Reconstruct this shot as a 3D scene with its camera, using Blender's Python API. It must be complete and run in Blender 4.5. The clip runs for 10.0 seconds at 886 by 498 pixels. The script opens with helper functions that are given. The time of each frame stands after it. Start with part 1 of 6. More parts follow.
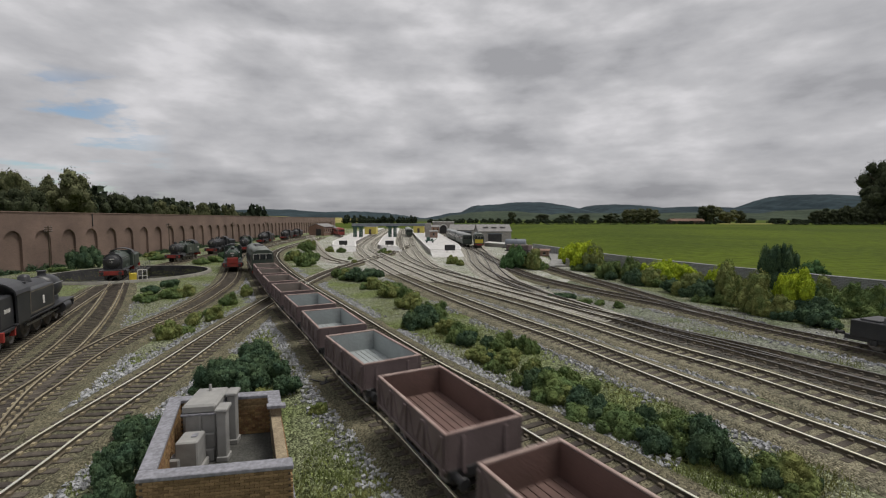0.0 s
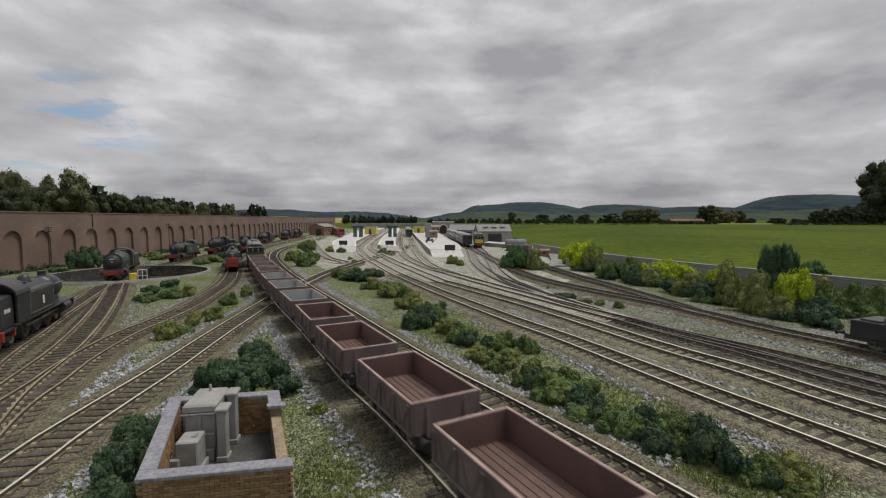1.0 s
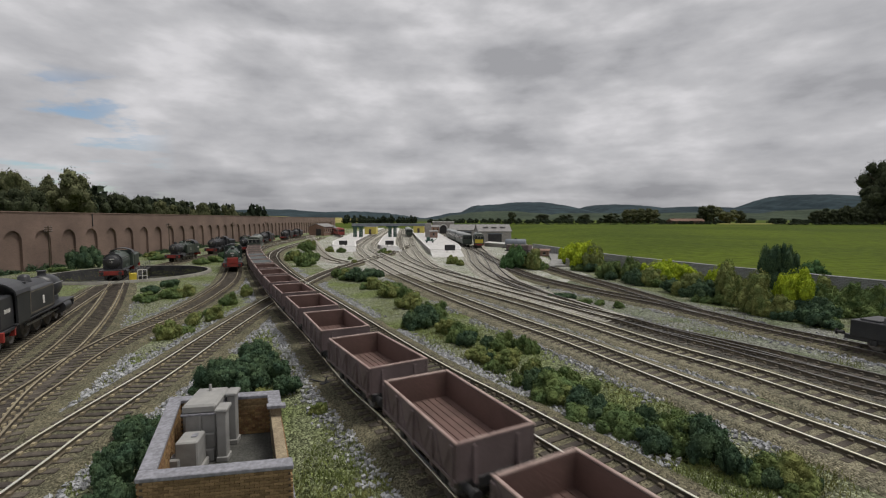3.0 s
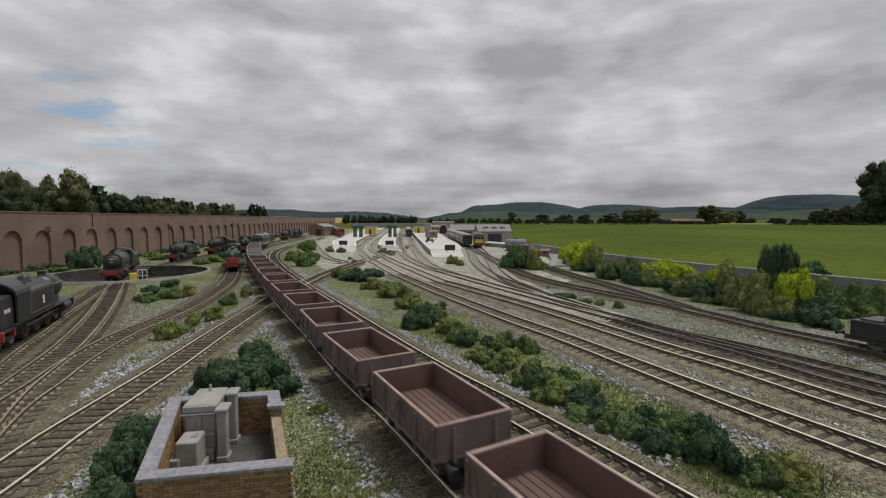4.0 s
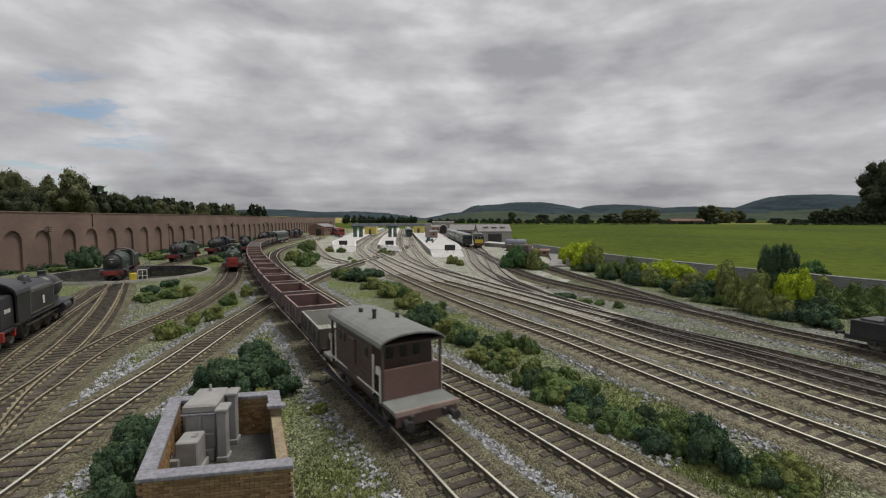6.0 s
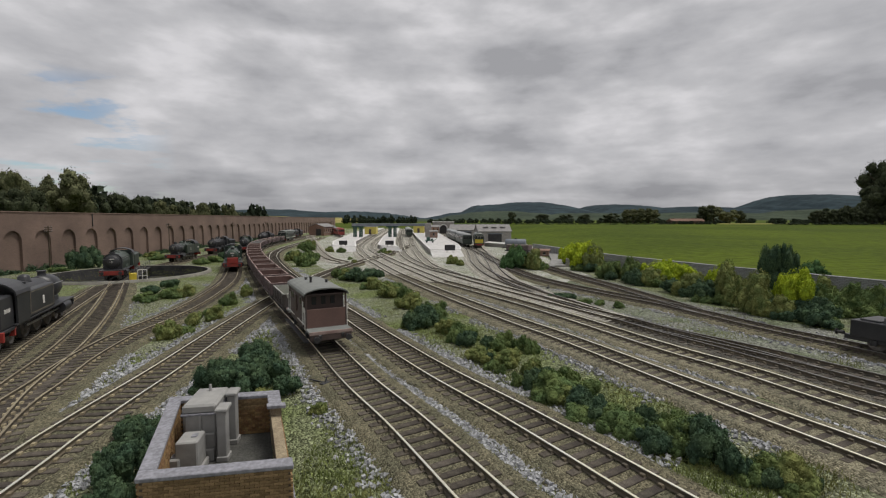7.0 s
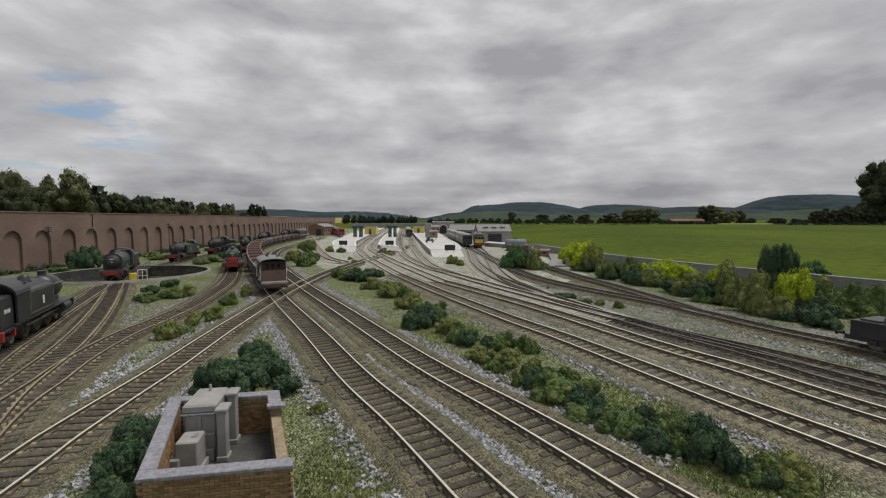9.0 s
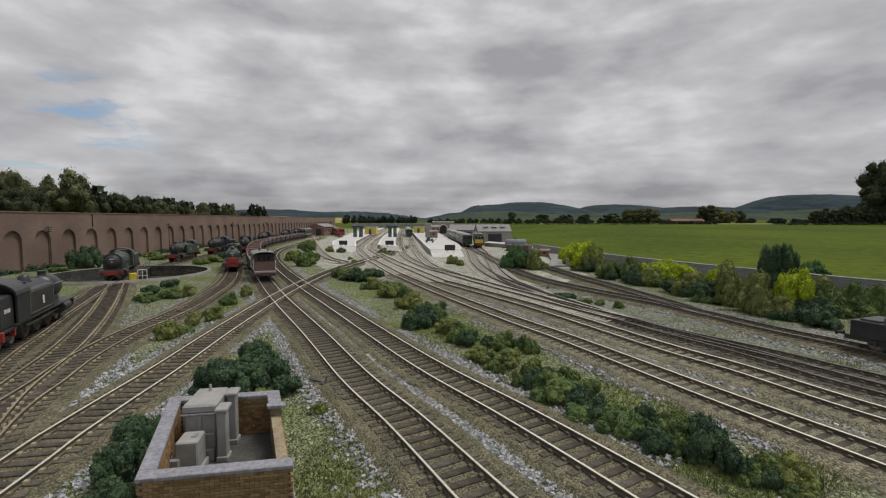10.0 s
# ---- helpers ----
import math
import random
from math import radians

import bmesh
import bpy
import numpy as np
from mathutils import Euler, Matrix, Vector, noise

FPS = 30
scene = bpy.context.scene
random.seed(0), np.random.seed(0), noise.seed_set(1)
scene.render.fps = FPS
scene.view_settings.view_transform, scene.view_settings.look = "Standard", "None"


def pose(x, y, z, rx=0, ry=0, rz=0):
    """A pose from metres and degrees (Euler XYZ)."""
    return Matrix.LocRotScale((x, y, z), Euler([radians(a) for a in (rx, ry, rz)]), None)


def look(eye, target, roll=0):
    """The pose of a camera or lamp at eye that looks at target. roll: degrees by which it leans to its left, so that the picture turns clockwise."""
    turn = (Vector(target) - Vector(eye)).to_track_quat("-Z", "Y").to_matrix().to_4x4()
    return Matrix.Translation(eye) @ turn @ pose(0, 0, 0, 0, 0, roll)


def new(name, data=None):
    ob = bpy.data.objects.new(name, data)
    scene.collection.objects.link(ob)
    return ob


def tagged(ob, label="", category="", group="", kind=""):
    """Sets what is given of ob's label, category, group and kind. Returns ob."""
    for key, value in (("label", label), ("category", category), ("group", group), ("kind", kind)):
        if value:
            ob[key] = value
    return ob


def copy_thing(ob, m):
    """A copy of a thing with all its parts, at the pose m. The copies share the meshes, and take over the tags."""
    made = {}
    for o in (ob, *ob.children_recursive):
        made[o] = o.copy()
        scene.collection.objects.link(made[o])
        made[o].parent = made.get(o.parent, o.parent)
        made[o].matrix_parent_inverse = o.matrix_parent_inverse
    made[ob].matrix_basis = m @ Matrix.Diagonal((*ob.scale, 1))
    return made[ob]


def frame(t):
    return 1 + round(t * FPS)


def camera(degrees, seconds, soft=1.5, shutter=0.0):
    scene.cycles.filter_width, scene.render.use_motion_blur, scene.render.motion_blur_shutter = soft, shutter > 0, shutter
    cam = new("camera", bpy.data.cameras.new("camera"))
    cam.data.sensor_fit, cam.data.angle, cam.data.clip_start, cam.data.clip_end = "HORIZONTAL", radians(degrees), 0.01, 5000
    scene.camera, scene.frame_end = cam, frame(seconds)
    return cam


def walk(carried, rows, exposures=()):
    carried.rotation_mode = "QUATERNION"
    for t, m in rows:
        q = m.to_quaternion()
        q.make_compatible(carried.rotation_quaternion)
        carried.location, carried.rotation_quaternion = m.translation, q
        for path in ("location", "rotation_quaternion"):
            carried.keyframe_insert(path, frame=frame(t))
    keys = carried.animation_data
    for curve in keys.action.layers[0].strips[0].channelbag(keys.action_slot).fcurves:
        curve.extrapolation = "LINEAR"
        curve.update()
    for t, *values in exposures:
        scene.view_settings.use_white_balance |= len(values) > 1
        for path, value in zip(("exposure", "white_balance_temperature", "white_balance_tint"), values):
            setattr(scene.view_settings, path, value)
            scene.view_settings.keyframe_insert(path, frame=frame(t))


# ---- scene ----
# A model railway in 1:76 scale. Lengths below are in millimetres; MM turns them into metres.
MM = 0.001
cam = camera(88.84, 10.0, 1.2, 0.4)
EYE = Matrix.Translation((0, 0, 0.099)) @ pose(0, 0, 0, 90 - 3.79, 0, 0)
walk(cam, [(0.0, EYE), (10.0, EYE)])

# ---- light ----
world = bpy.data.worlds.new("overcast_sky")
scene.world = world
world.use_nodes = True


def sky(nt):
    n, l = nt.nodes, nt.links
    n.clear()
    out, bg = n.new("ShaderNodeOutputWorld"), n.new("ShaderNodeBackground")
    air = n.new("ShaderNodeTexSky")
    air.sky_type, air.sun_disc, air.sun_elevation, air.sun_rotation = "NISHITA", False, radians(67), radians(79)
    air.sun_intensity = 0.4
    blue = n.new("ShaderNodeMix")
    blue.data_type, blue.blend_type = "RGBA", "MULTIPLY"
    blue.inputs[0].default_value = 1.0
    l.new(air.outputs[0], blue.inputs[6])
    blue.inputs[7].default_value = (0.105, 0.105, 0.105, 1)
    co, sep = n.new("ShaderNodeTexCoord"), n.new("ShaderNodeSeparateXYZ")
    l.new(co.outputs["Generated"], sep.inputs[0])

    def calc(op, a, b):
        m = n.new("ShaderNodeMath")
        m.operation = op
        for k, v in enumerate((a, b)):
            if isinstance(v, (int, float)):
                m.inputs[k].default_value = v
            else:
                l.new(v, m.inputs[k])
        return m.outputs[0]
    # the cloud deck as a plane overhead, a little curved towards the horizon
    up = calc("ADD", calc("MAXIMUM", sep.outputs[2], 0.0), 0.1)
    deck = n.new("ShaderNodeCombineXYZ")
    l.new(calc("DIVIDE", sep.outputs[0], up), deck.inputs[0])
    l.new(calc("DIVIDE", sep.outputs[1], up), deck.inputs[1])

    def cloud(scale, detail, rough, shift):
        mp, tx = n.new("ShaderNodeMapping"), n.new("ShaderNodeTexNoise")
        mp.inputs["Location"].default_value = shift
        mp.inputs["Scale"].default_value = (scale * 0.85, scale, 1)
        mp.inputs["Rotation"].default_value = (0, 0, radians(-8))
        l.new(deck.outputs[0], mp.inputs[0])
        l.new(mp.outputs[0], tx.inputs[0])
        tx.inputs["Scale"].default_value, tx.inputs["Detail"].default_value, tx.inputs["Roughness"].default_value = 1, detail, rough
        tx.inputs["Distortion"].default_value = 0.1
        return tx.outputs[0]
    # heaped cloud seen from the side, over the flat deck
    heap, puff = n.new("ShaderNodeMapping"), n.new("ShaderNodeTexNoise")
    heap.inputs["Location"].default_value, heap.inputs["Scale"].default_value = (1.3, 0.4, 2.1), (5.6, 5.6, 15.0)
    l.new(co.outputs["Generated"], heap.inputs[0])
    l.new(heap.outputs[0], puff.inputs[0])
    puff.inputs["Scale"].default_value, puff.inputs["Detail"].default_value, puff.inputs["Roughness"].default_value = 1, 9, 0.5
    puff.inputs["Distortion"].default_value = 0.0
    big, small = cloud(0.7, 6, 0.5, (3.1, 1.7, 0)), puff.outputs[0]
    mixed = calc("ADD", calc("MULTIPLY", big, 0.35), calc("MULTIPLY", small, 0.65))
    tone = n.new("ShaderNodeValToRGB")
    l.new(mixed, tone.inputs[0])
    r = tone.color_ramp
    r.elements[0].position, r.elements[0].color = 0.38, (0.66, 0.65, 0.67, 1)
    r.elements[1].position, r.elements[1].color = 0.62, (0.34, 0.341, 0.36, 1)
    e = r.elements.new(0.47)
    e.color = (0.515, 0.512, 0.53, 1)
    e = r.elements.new(0.56)
    e.color = (0.42, 0.42, 0.44, 1)
    # gaps in the deck where the blue shows
    gap = n.new("ShaderNodeMapRange")
    gap.interpolation_type = "SMOOTHSTEP"
    l.new(cloud(0.9, 7, 0.6, (7.4, 2.2, 0)), gap.inputs[0])
    gap.inputs[1].default_value, gap.inputs[2].default_value = 0.40, 0.5
    side = n.new("ShaderNodeMapRange")
    l.new(sep.outputs[0], side.inputs[0])
    side.inputs[1].default_value, side.inputs[2].default_value = -0.62, -0.5
    cover = calc("MAXIMUM", gap.outputs[0], side.outputs[0])
    high = n.new("ShaderNodeMapRange")
    l.new(sep.outputs[2], high.inputs[0])
    high.inputs[1].default_value, high.inputs[2].default_value = 0.2, 0.25
    cover = calc("MAXIMUM", cover, high.outputs[0])
    # the deck is thicker and darker towards the horizon
    deep = n.new("ShaderNodeMapRange")
    l.new(sep.outputs[2], deep.inputs[0])
    deep.inputs[1].default_value, deep.inputs[2].default_value, deep.inputs[3].default_value, deep.inputs[4].default_value = 0.0, 0.13, 0.74, 1.0
    grey = n.new("ShaderNodeMix")
    grey.data_type, grey.blend_type = "RGBA", "MULTIPLY"
    grey.inputs[0].default_value = 1.0
    l.new(tone.outputs[0], grey.inputs[6])
    l.new(deep.outputs[0], grey.inputs[7])
    mix = n.new("ShaderNodeMix")
    mix.data_type = "RGBA"
    l.new(calc("MINIMUM", cover, 1.0), mix.inputs[0])
    l.new(blue.outputs[2], mix.inputs[6])
    l.new(grey.outputs[2], mix.inputs[7])
    l.new(mix.outputs[2], bg.inputs[0])
    bg.inputs[1].default_value = 1.0
    l.new(bg.outputs[0], out.inputs[0])


sky(world.node_tree)
sun = new("sun", bpy.data.lights.new("sun", "SUN"))
sun.data.energy, sun.data.angle, sun.data.color = 2.6, radians(24), (1.0, 0.96, 0.9)
sun.matrix_world = look((0.62, 0.12, 1.5), (0, 0, 0))


# ---- materials ----
def material(name, colour, rough=0.8, metal=0.0, other=None, size=6.0, fine=0.6, bump=0.3, spread=0.0, spot=None, grit=0.0):
    """Colour varied at two scales: size and fine in millimetres; other: the second colour; spread: lightness per object."""
    m = bpy.data.materials.new(name)
    m.use_nodes = True
    n, l = m.node_tree.nodes, m.node_tree.links
    b = n["Principled BSDF"]
    b.inputs["Roughness"].default_value, b.inputs["Metallic"].default_value = rough, metal
    b.inputs["Specular IOR Level"].default_value = 0.08 if rough >= 0.9 else 0.5
    co = n.new("ShaderNodeTexCoord")
    geo = n.new("ShaderNodeNewGeometry")
    t1, t2 = n.new("ShaderNodeTexNoise"), n.new("ShaderNodeTexNoise")
    for t, s, d in ((t1, size, 5), (t2, fine, 3)):
        l.new(geo.outputs["Position"] if spot == "world" else co.outputs["Object"], t.inputs[0])
        t.inputs["Scale"].default_value, t.inputs["Detail"].default_value = 1 / (s * MM), d
    ramp = n.new("ShaderNodeMapRange")
    l.new(t1.outputs[0], ramp.inputs[0])
    ramp.inputs[1].default_value, ramp.inputs[2].default_value = 0.38, 0.62
    mix = n.new("ShaderNodeMix")
    mix.data_type = "RGBA"
    l.new(ramp.outputs[0], mix.inputs[0])
    other = other or tuple(c * 0.7 for c in colour)
    mix.inputs[6].default_value, mix.inputs[7].default_value = (*colour, 1), (*other, 1)
    hsv = n.new("ShaderNodeHueSaturation")
    l.new(mix.outputs[2], hsv.inputs["Color"])
    val = n.new("ShaderNodeMapRange")
    l.new(t2.outputs[0], val.inputs[0])
    val.inputs[1].default_value, val.inputs[2].default_value, val.inputs[3].default_value, val.inputs[4].default_value = 0.3, 0.7, *((0.72, 1.28) if rough >= 0.85 else (0.9, 1.1))
    last = val.outputs[0]
    if spread:
        info, rnd, mul = n.new("ShaderNodeObjectInfo"), n.new("ShaderNodeMapRange"), n.new("ShaderNodeMath")
        src = geo.outputs["Random Per Island"] if spread < 0 else info.outputs["Random"]
        l.new(src, rnd.inputs[0])
        rnd.inputs[3].default_value, rnd.inputs[4].default_value = 1 - abs(spread), 1 + abs(spread)
        mul.operation = "MULTIPLY"
        l.new(last, mul.inputs[0])
        l.new(rnd.outputs[0], mul.inputs[1])
        last = mul.outputs[0]
    if grit:
        # loose grains: each its own lightness, with dark gaps between
        cell, gr, mul = n.new("ShaderNodeTexVoronoi"), n.new("ShaderNodeMapRange"), n.new("ShaderNodeMath")
        l.new(geo.outputs["Position"], cell.inputs["Vector"])
        cell.inputs["Scale"].default_value = 1 / (grit * MM)
        bw = n.new("ShaderNodeRGBToBW")
        l.new(cell.outputs["Color"], bw.inputs[0])
        l.new(bw.outputs[0], gr.inputs[0])
        gr.inputs[1].default_value, gr.inputs[2].default_value, gr.inputs[3].default_value, gr.inputs[4].default_value = 0.2, 0.8, 0.5, 1.5
        mul.operation = "MULTIPLY"
        l.new(last, mul.inputs[0])
        l.new(gr.outputs[0], mul.inputs[1])
        last = mul.outputs[0]
    l.new(last, hsv.inputs["Value"])
    l.new(hsv.outputs[0], b.inputs["Base Color"])
    if bump:
        bp = n.new("ShaderNodeBump")
        bp.inputs["Strength"].default_value, bp.inputs["Distance"].default_value = bump, fine * MM
        l.new(cell.outputs["Distance"] if grit else t2.outputs[0], bp.inputs["Height"])
        bp.invert = bool(grit)
        l.new(bp.outputs[0], b.inputs["Normal"])
    return m


RAIL_TOP = material("polished_rail", (1.0, 0.97, 0.86), 0.4, 1.0, (1.0, 0.94, 0.74), 30, 0.8, 0.0)
DULL_RAIL = material("tarnished_rail", (0.46, 0.4, 0.27), 0.45, 0.7, (0.3, 0.25, 0.17), 25, 0.8, 0.0)
DARK_RAIL = material("blackened_rail", (0.3, 0.29, 0.27), 0.4, 0.8, (0.18, 0.17, 0.16), 25, 0.8, 0.0)
DARK_BALLAST = material("dark_track_bed", (0.125, 0.117, 0.098), 0.95, 0, (0.08, 0.076, 0.066), 14, 0.8, 1.0, 0, "world", 0.7)
RAIL_SIDE = material("rusty_rail", (0.06, 0.05, 0.036), 0.75, 0.0, (0.105, 0.085, 0.055), 8, 0.5, 0.2)
SLEEPER = material("sleeper", (0.058, 0.05, 0.044), 0.95, 0, (0.105, 0.092, 0.075), 5, 0.5, 0.5, 0.22)
PALE_SLEEPER = material("dusty_sleeper", (0.2, 0.188, 0.165), 0.95, 0, (0.26, 0.245, 0.21), 5, 0.5, 0.5, 0.2)
BALLAST = material("track_bed", (0.165, 0.15, 0.1), 0.95, 0, (0.115, 0.11, 0.074), 14, 0.8, 1.0, 0, "world", 0.7)
GREY_BALLAST = material("grey_track_bed", (0.39, 0.375, 0.33), 0.95, 0, (0.3, 0.285, 0.24), 20, 0.8, 1.0, 0, "world", 0.8)
GRAVEL = material("grey_gravel", (0.225, 0.228, 0.2), 0.95, 0, (0.145, 0.168, 0.105), 45, 2.0, 1.0, 0, "world", 1.5)
EARTH = material("yard_earth", (0.27, 0.285, 0.195), 0.95, 0, (0.19, 0.23, 0.09), 60, 3.0, 1.0, 0, "world", 1.3)
STATION_GRAVEL = material("pale_station_gravel", (0.42, 0.415, 0.375), 0.95, 0, (0.31, 0.325, 0.25), 60, 2.0, 1.0, 0, "world", 1.6)
STONE = material("granite_chips", (0.34, 0.345, 0.35), 0.85, 0, (0.22, 0.225, 0.235), 3, 0.5, 0.4, -0.35)
BUFF_BALLAST = material("buff_track_bed", (0.215, 0.197, 0.137), 0.95, 0, (0.155, 0.146, 0.104), 14, 0.8, 1.0, 0, "world", 0.7)
BUSH = [material("foliage_dark", (0.045, 0.078, 0.048), 0.95, 0, (0.075, 0.115, 0.06), 9, 1.6, 0.5, -0.22, "world"),
        material("foliage_mid", (0.085, 0.13, 0.052), 0.95, 0, (0.13, 0.17, 0.06), 9, 1.6, 0.5, -0.22, "world"),
        material("foliage_olive", (0.2, 0.215, 0.075), 0.95, 0, (0.12, 0.155, 0.055), 9, 1.6, 0.5, -0.22, "world"),
        material("foliage_lime", (0.38, 0.45, 0.035), 0.95, 0, (0.24, 0.32, 0.03), 9, 1.6, 0.5, -0.18, "world"),
        material("foliage_green", (0.07, 0.13, 0.05), 0.95, 0, (0.05, 0.1, 0.04), 9, 1.6, 0.5, -0.22, "world")]
FIELD = material("meadow", (0.066, 0.092, 0.007), 0.95, 0, (0.045, 0.066, 0.006), 700, 30, 0.2)
# distance haze is put into the far hills' colour as a blue tint
HAZY_HILL = material("hazy_far_hill", (0.033, 0.05, 0.057), 1.0, 0, (0.02, 0.032, 0.038), 4000, 900, 0)
BODY = material("bauxite_paint", (0.14, 0.105, 0.106), 0.6, 0, (0.1, 0.072, 0.072), 18, 1.0, 0.1)
FLOOR_RED = material("brown_planks", (0.13, 0.076, 0.064), 0.75, 0, (0.1, 0.06, 0.05), 10, 0.8, 0.2)
FLOOR_GREY = material("grey_planks", (0.3, 0.33, 0.33), 0.75, 0, (0.25, 0.27, 0.27), 10, 0.8, 0.2)
RIM = material("scuffed_rim", (0.36, 0.27, 0.235), 0.6, 0, (0.25, 0.17, 0.15), 8, 1, 0.1)
BLACK = material("sooty_black", (0.018, 0.018, 0.02), 0.5, 0, (0.03, 0.029, 0.03), 10, 1, 0.1)
STEEL = material("wheel_steel", (0.2, 0.18, 0.16), 0.4, 0.8, (0.1, 0.09, 0.08), 4, 0.5, 0.1)


# ---- building tools (bmesh in millimetres) ----
def box(bm, x0, x1, y0, y1, z0, z1, bevel=0.0):
    r = bmesh.ops.create_cube(bm, size=1)
    vs = r["verts"]
    bmesh.ops.scale(bm, vec=(x1 - x0, y1 - y0, z1 - z0), verts=vs)
    bmesh.ops.translate(bm, vec=((x0 + x1) / 2, (y0 + y1) / 2, (z0 + z1) / 2), verts=vs)
    if bevel:
        es = list({e for v in vs for e in v.link_edges})
        bmesh.ops.bevel(bm, geom=es, offset=bevel, segments=1, affect="EDGES")
    return bm


def rod(bm, a, b, r, r2=None, seg=12, caps=True):
    a, b = Vector(a), Vector(b)
    m = Matrix.Translation((a + b) / 2) @ (b - a).to_track_quat("Z", "Y").to_matrix().to_4x4()
    bmesh.ops.create_cone(bm, cap_ends=caps, segments=seg, radius1=r, radius2=r if r2 is None else r2, depth=(b - a).length, matrix=m)
    return bm


def lathe(bm, profile, axis="y", seg=20, at=(0, 0, 0), caps=True):
    """profile: (along, radius) pairs, turned round an axis through at."""
    rings = []
    for d, r in profile:
        ring = []
        for k in range(seg):
            a = 2 * math.pi * k / seg
            c, s = r * math.cos(a), r * math.sin(a)
            p = {"y": (c, d, s), "x": (d, c, s), "z": (c, s, d)}[axis]
            ring.append(bm.verts.new((p[0] + at[0], p[1] + at[1], p[2] + at[2])))
        rings.append(ring)
    for u, v in zip(rings, rings[1:]):
        for k in range(seg):
            bm.faces.new((u[k], u[(k + 1) % seg], v[(k + 1) % seg], v[k]))
    for ring in (rings[0], rings[-1]):
        if caps and profile[rings.index(ring)][1] > 0.01:
            bm.faces.new(ring)
    bmesh.ops.recalc_face_normals(bm, faces=bm.faces[:])
    return bm


def prism(bm, outline, a, b, axis="y"):
    """A closed outline pulled from a to b along an axis. axis y: outline of (x, z); x: (y, z); z: (x, y)."""
    def at(p, d):
        return {"y": (p[0], d, p[1]), "x": (d, p[0], p[1]), "z": (p[0], p[1], d)}[axis]
    u = [bm.verts.new(at(p, a)) for p in outline]
    v = [bm.verts.new(at(p, b)) for p in outline]
    n = len(outline)
    fs = [bm.faces.new((u[k], u[(k + 1) % n], v[(k + 1) % n], v[k])) for k in range(n)]
    fs += [bm.faces.new(u[::-1]), bm.faces.new(v)]
    bmesh.ops.recalc_face_normals(bm, faces=fs)
    return bm


def mesh_of(name, bm, mats, smooth=False):
    bmesh.ops.scale(bm, vec=(MM, MM, MM), verts=bm.verts[:])
    me = bpy.data.meshes.new(name)
    for f in bm.faces:
        f.smooth = smooth
    bm.to_mesh(me)
    bm.free()
    for m in (mats if isinstance(mats, (list, tuple)) else [mats]):
        me.materials.append(m)
    return me


def part(name, bm, mats, parent=None, label="", smooth=False):
    ob = new(name, mesh_of(name, bm, mats, smooth))
    ob.parent = parent
    if label:
        ob["label"] = label
    return ob


def thing(name, label, category, group="", kind=""):
    return tagged(new(name), label, category, group, kind)


def put(ob, x, y, z=0.0, turn=0.0):
    ob.matrix_basis = pose(x * MM, y * MM, z * MM, 0, 0, turn)
    return ob


def B():
    return bmesh.new()


def spline(points, step):
    """A smooth line through the points, as evenly spaced (x, y, heading)."""
    P = [Vector(p) for p in points]
    P = [2 * P[0] - P[1]] + P + [2 * P[-1] - P[-2]]
    d = []
    for i in range(1, len(P) - 2):
        a, b, c, e = P[i - 1:i + 3]
        for k in range(24):
            u = k / 24
            d.append(0.5 * (2 * b + (c - a) * u + (2 * a - 5 * b + 4 * c - e) * u * u + (3 * b - a - 3 * c + e) * u ** 3))
    d.append(P[-2])
    for _ in range(3):
        d = [d[0]] + [(d[i - 1] + 2 * d[i] + d[i + 1]) / 4 for i in range(1, len(d) - 1)] + [d[-1]]
    s = [0.0]
    for u, v in zip(d, d[1:]):
        s.append(s[-1] + (v - u).length)
    out, i = [], 0
    for k in range(int(s[-1] / step) + 1):
        q = k * step
        while i < len(s) - 2 and s[i + 1] < q:
            i += 1
        f = (q - s[i]) / max(1e-9, s[i + 1] - s[i])
        p, t = d[i].lerp(d[i + 1], f), (d[i + 1] - d[i]).normalized()
        out.append((p.x, p.y, math.atan2(t.y, t.x)))
    return out


# ---- ground ----
def ground_height(x, y):
    """The meadow rises gently away from the line."""
    if -730 < x < -390 and 630 < y < 1010:
        return -25.0
    side = max(0.0, min(1.0, (x - 380) / 500))
    return -3.0 + 52 * max(0.0, min(1.0, (y - 900) / 3300)) * side


def make_ground():
    bm = B()
    xs = [-90000, -30000, -9000, -4000, -2000, -900, -750, -710, -400, -360, 0, 380, 500, 640, 880, 1200, 1800, 3000, 4500, 7000, 12000, 30000, 90000]
    ys = [-90000, -20000, -4000, -600, 300, 600, 640, 900, 1000, 1040, 1500, 2200, 3000, 4200, 6000, 9000, 15000, 30000, 60000, 120000]
    vs = [[bm.verts.new((x, y, ground_height(x, y))) for x in xs] for y in ys]
    for j in range(len(ys) - 1):
        for i in range(len(xs) - 1):
            bm.faces.new((vs[j][i], vs[j][i + 1], vs[j + 1][i + 1], vs[j + 1][i]))
    g = part("ground", bm, FIELD, None, "", True)
    tagged(g, "bright green grass meadow behind the railway yard", "ground", "", "structure")


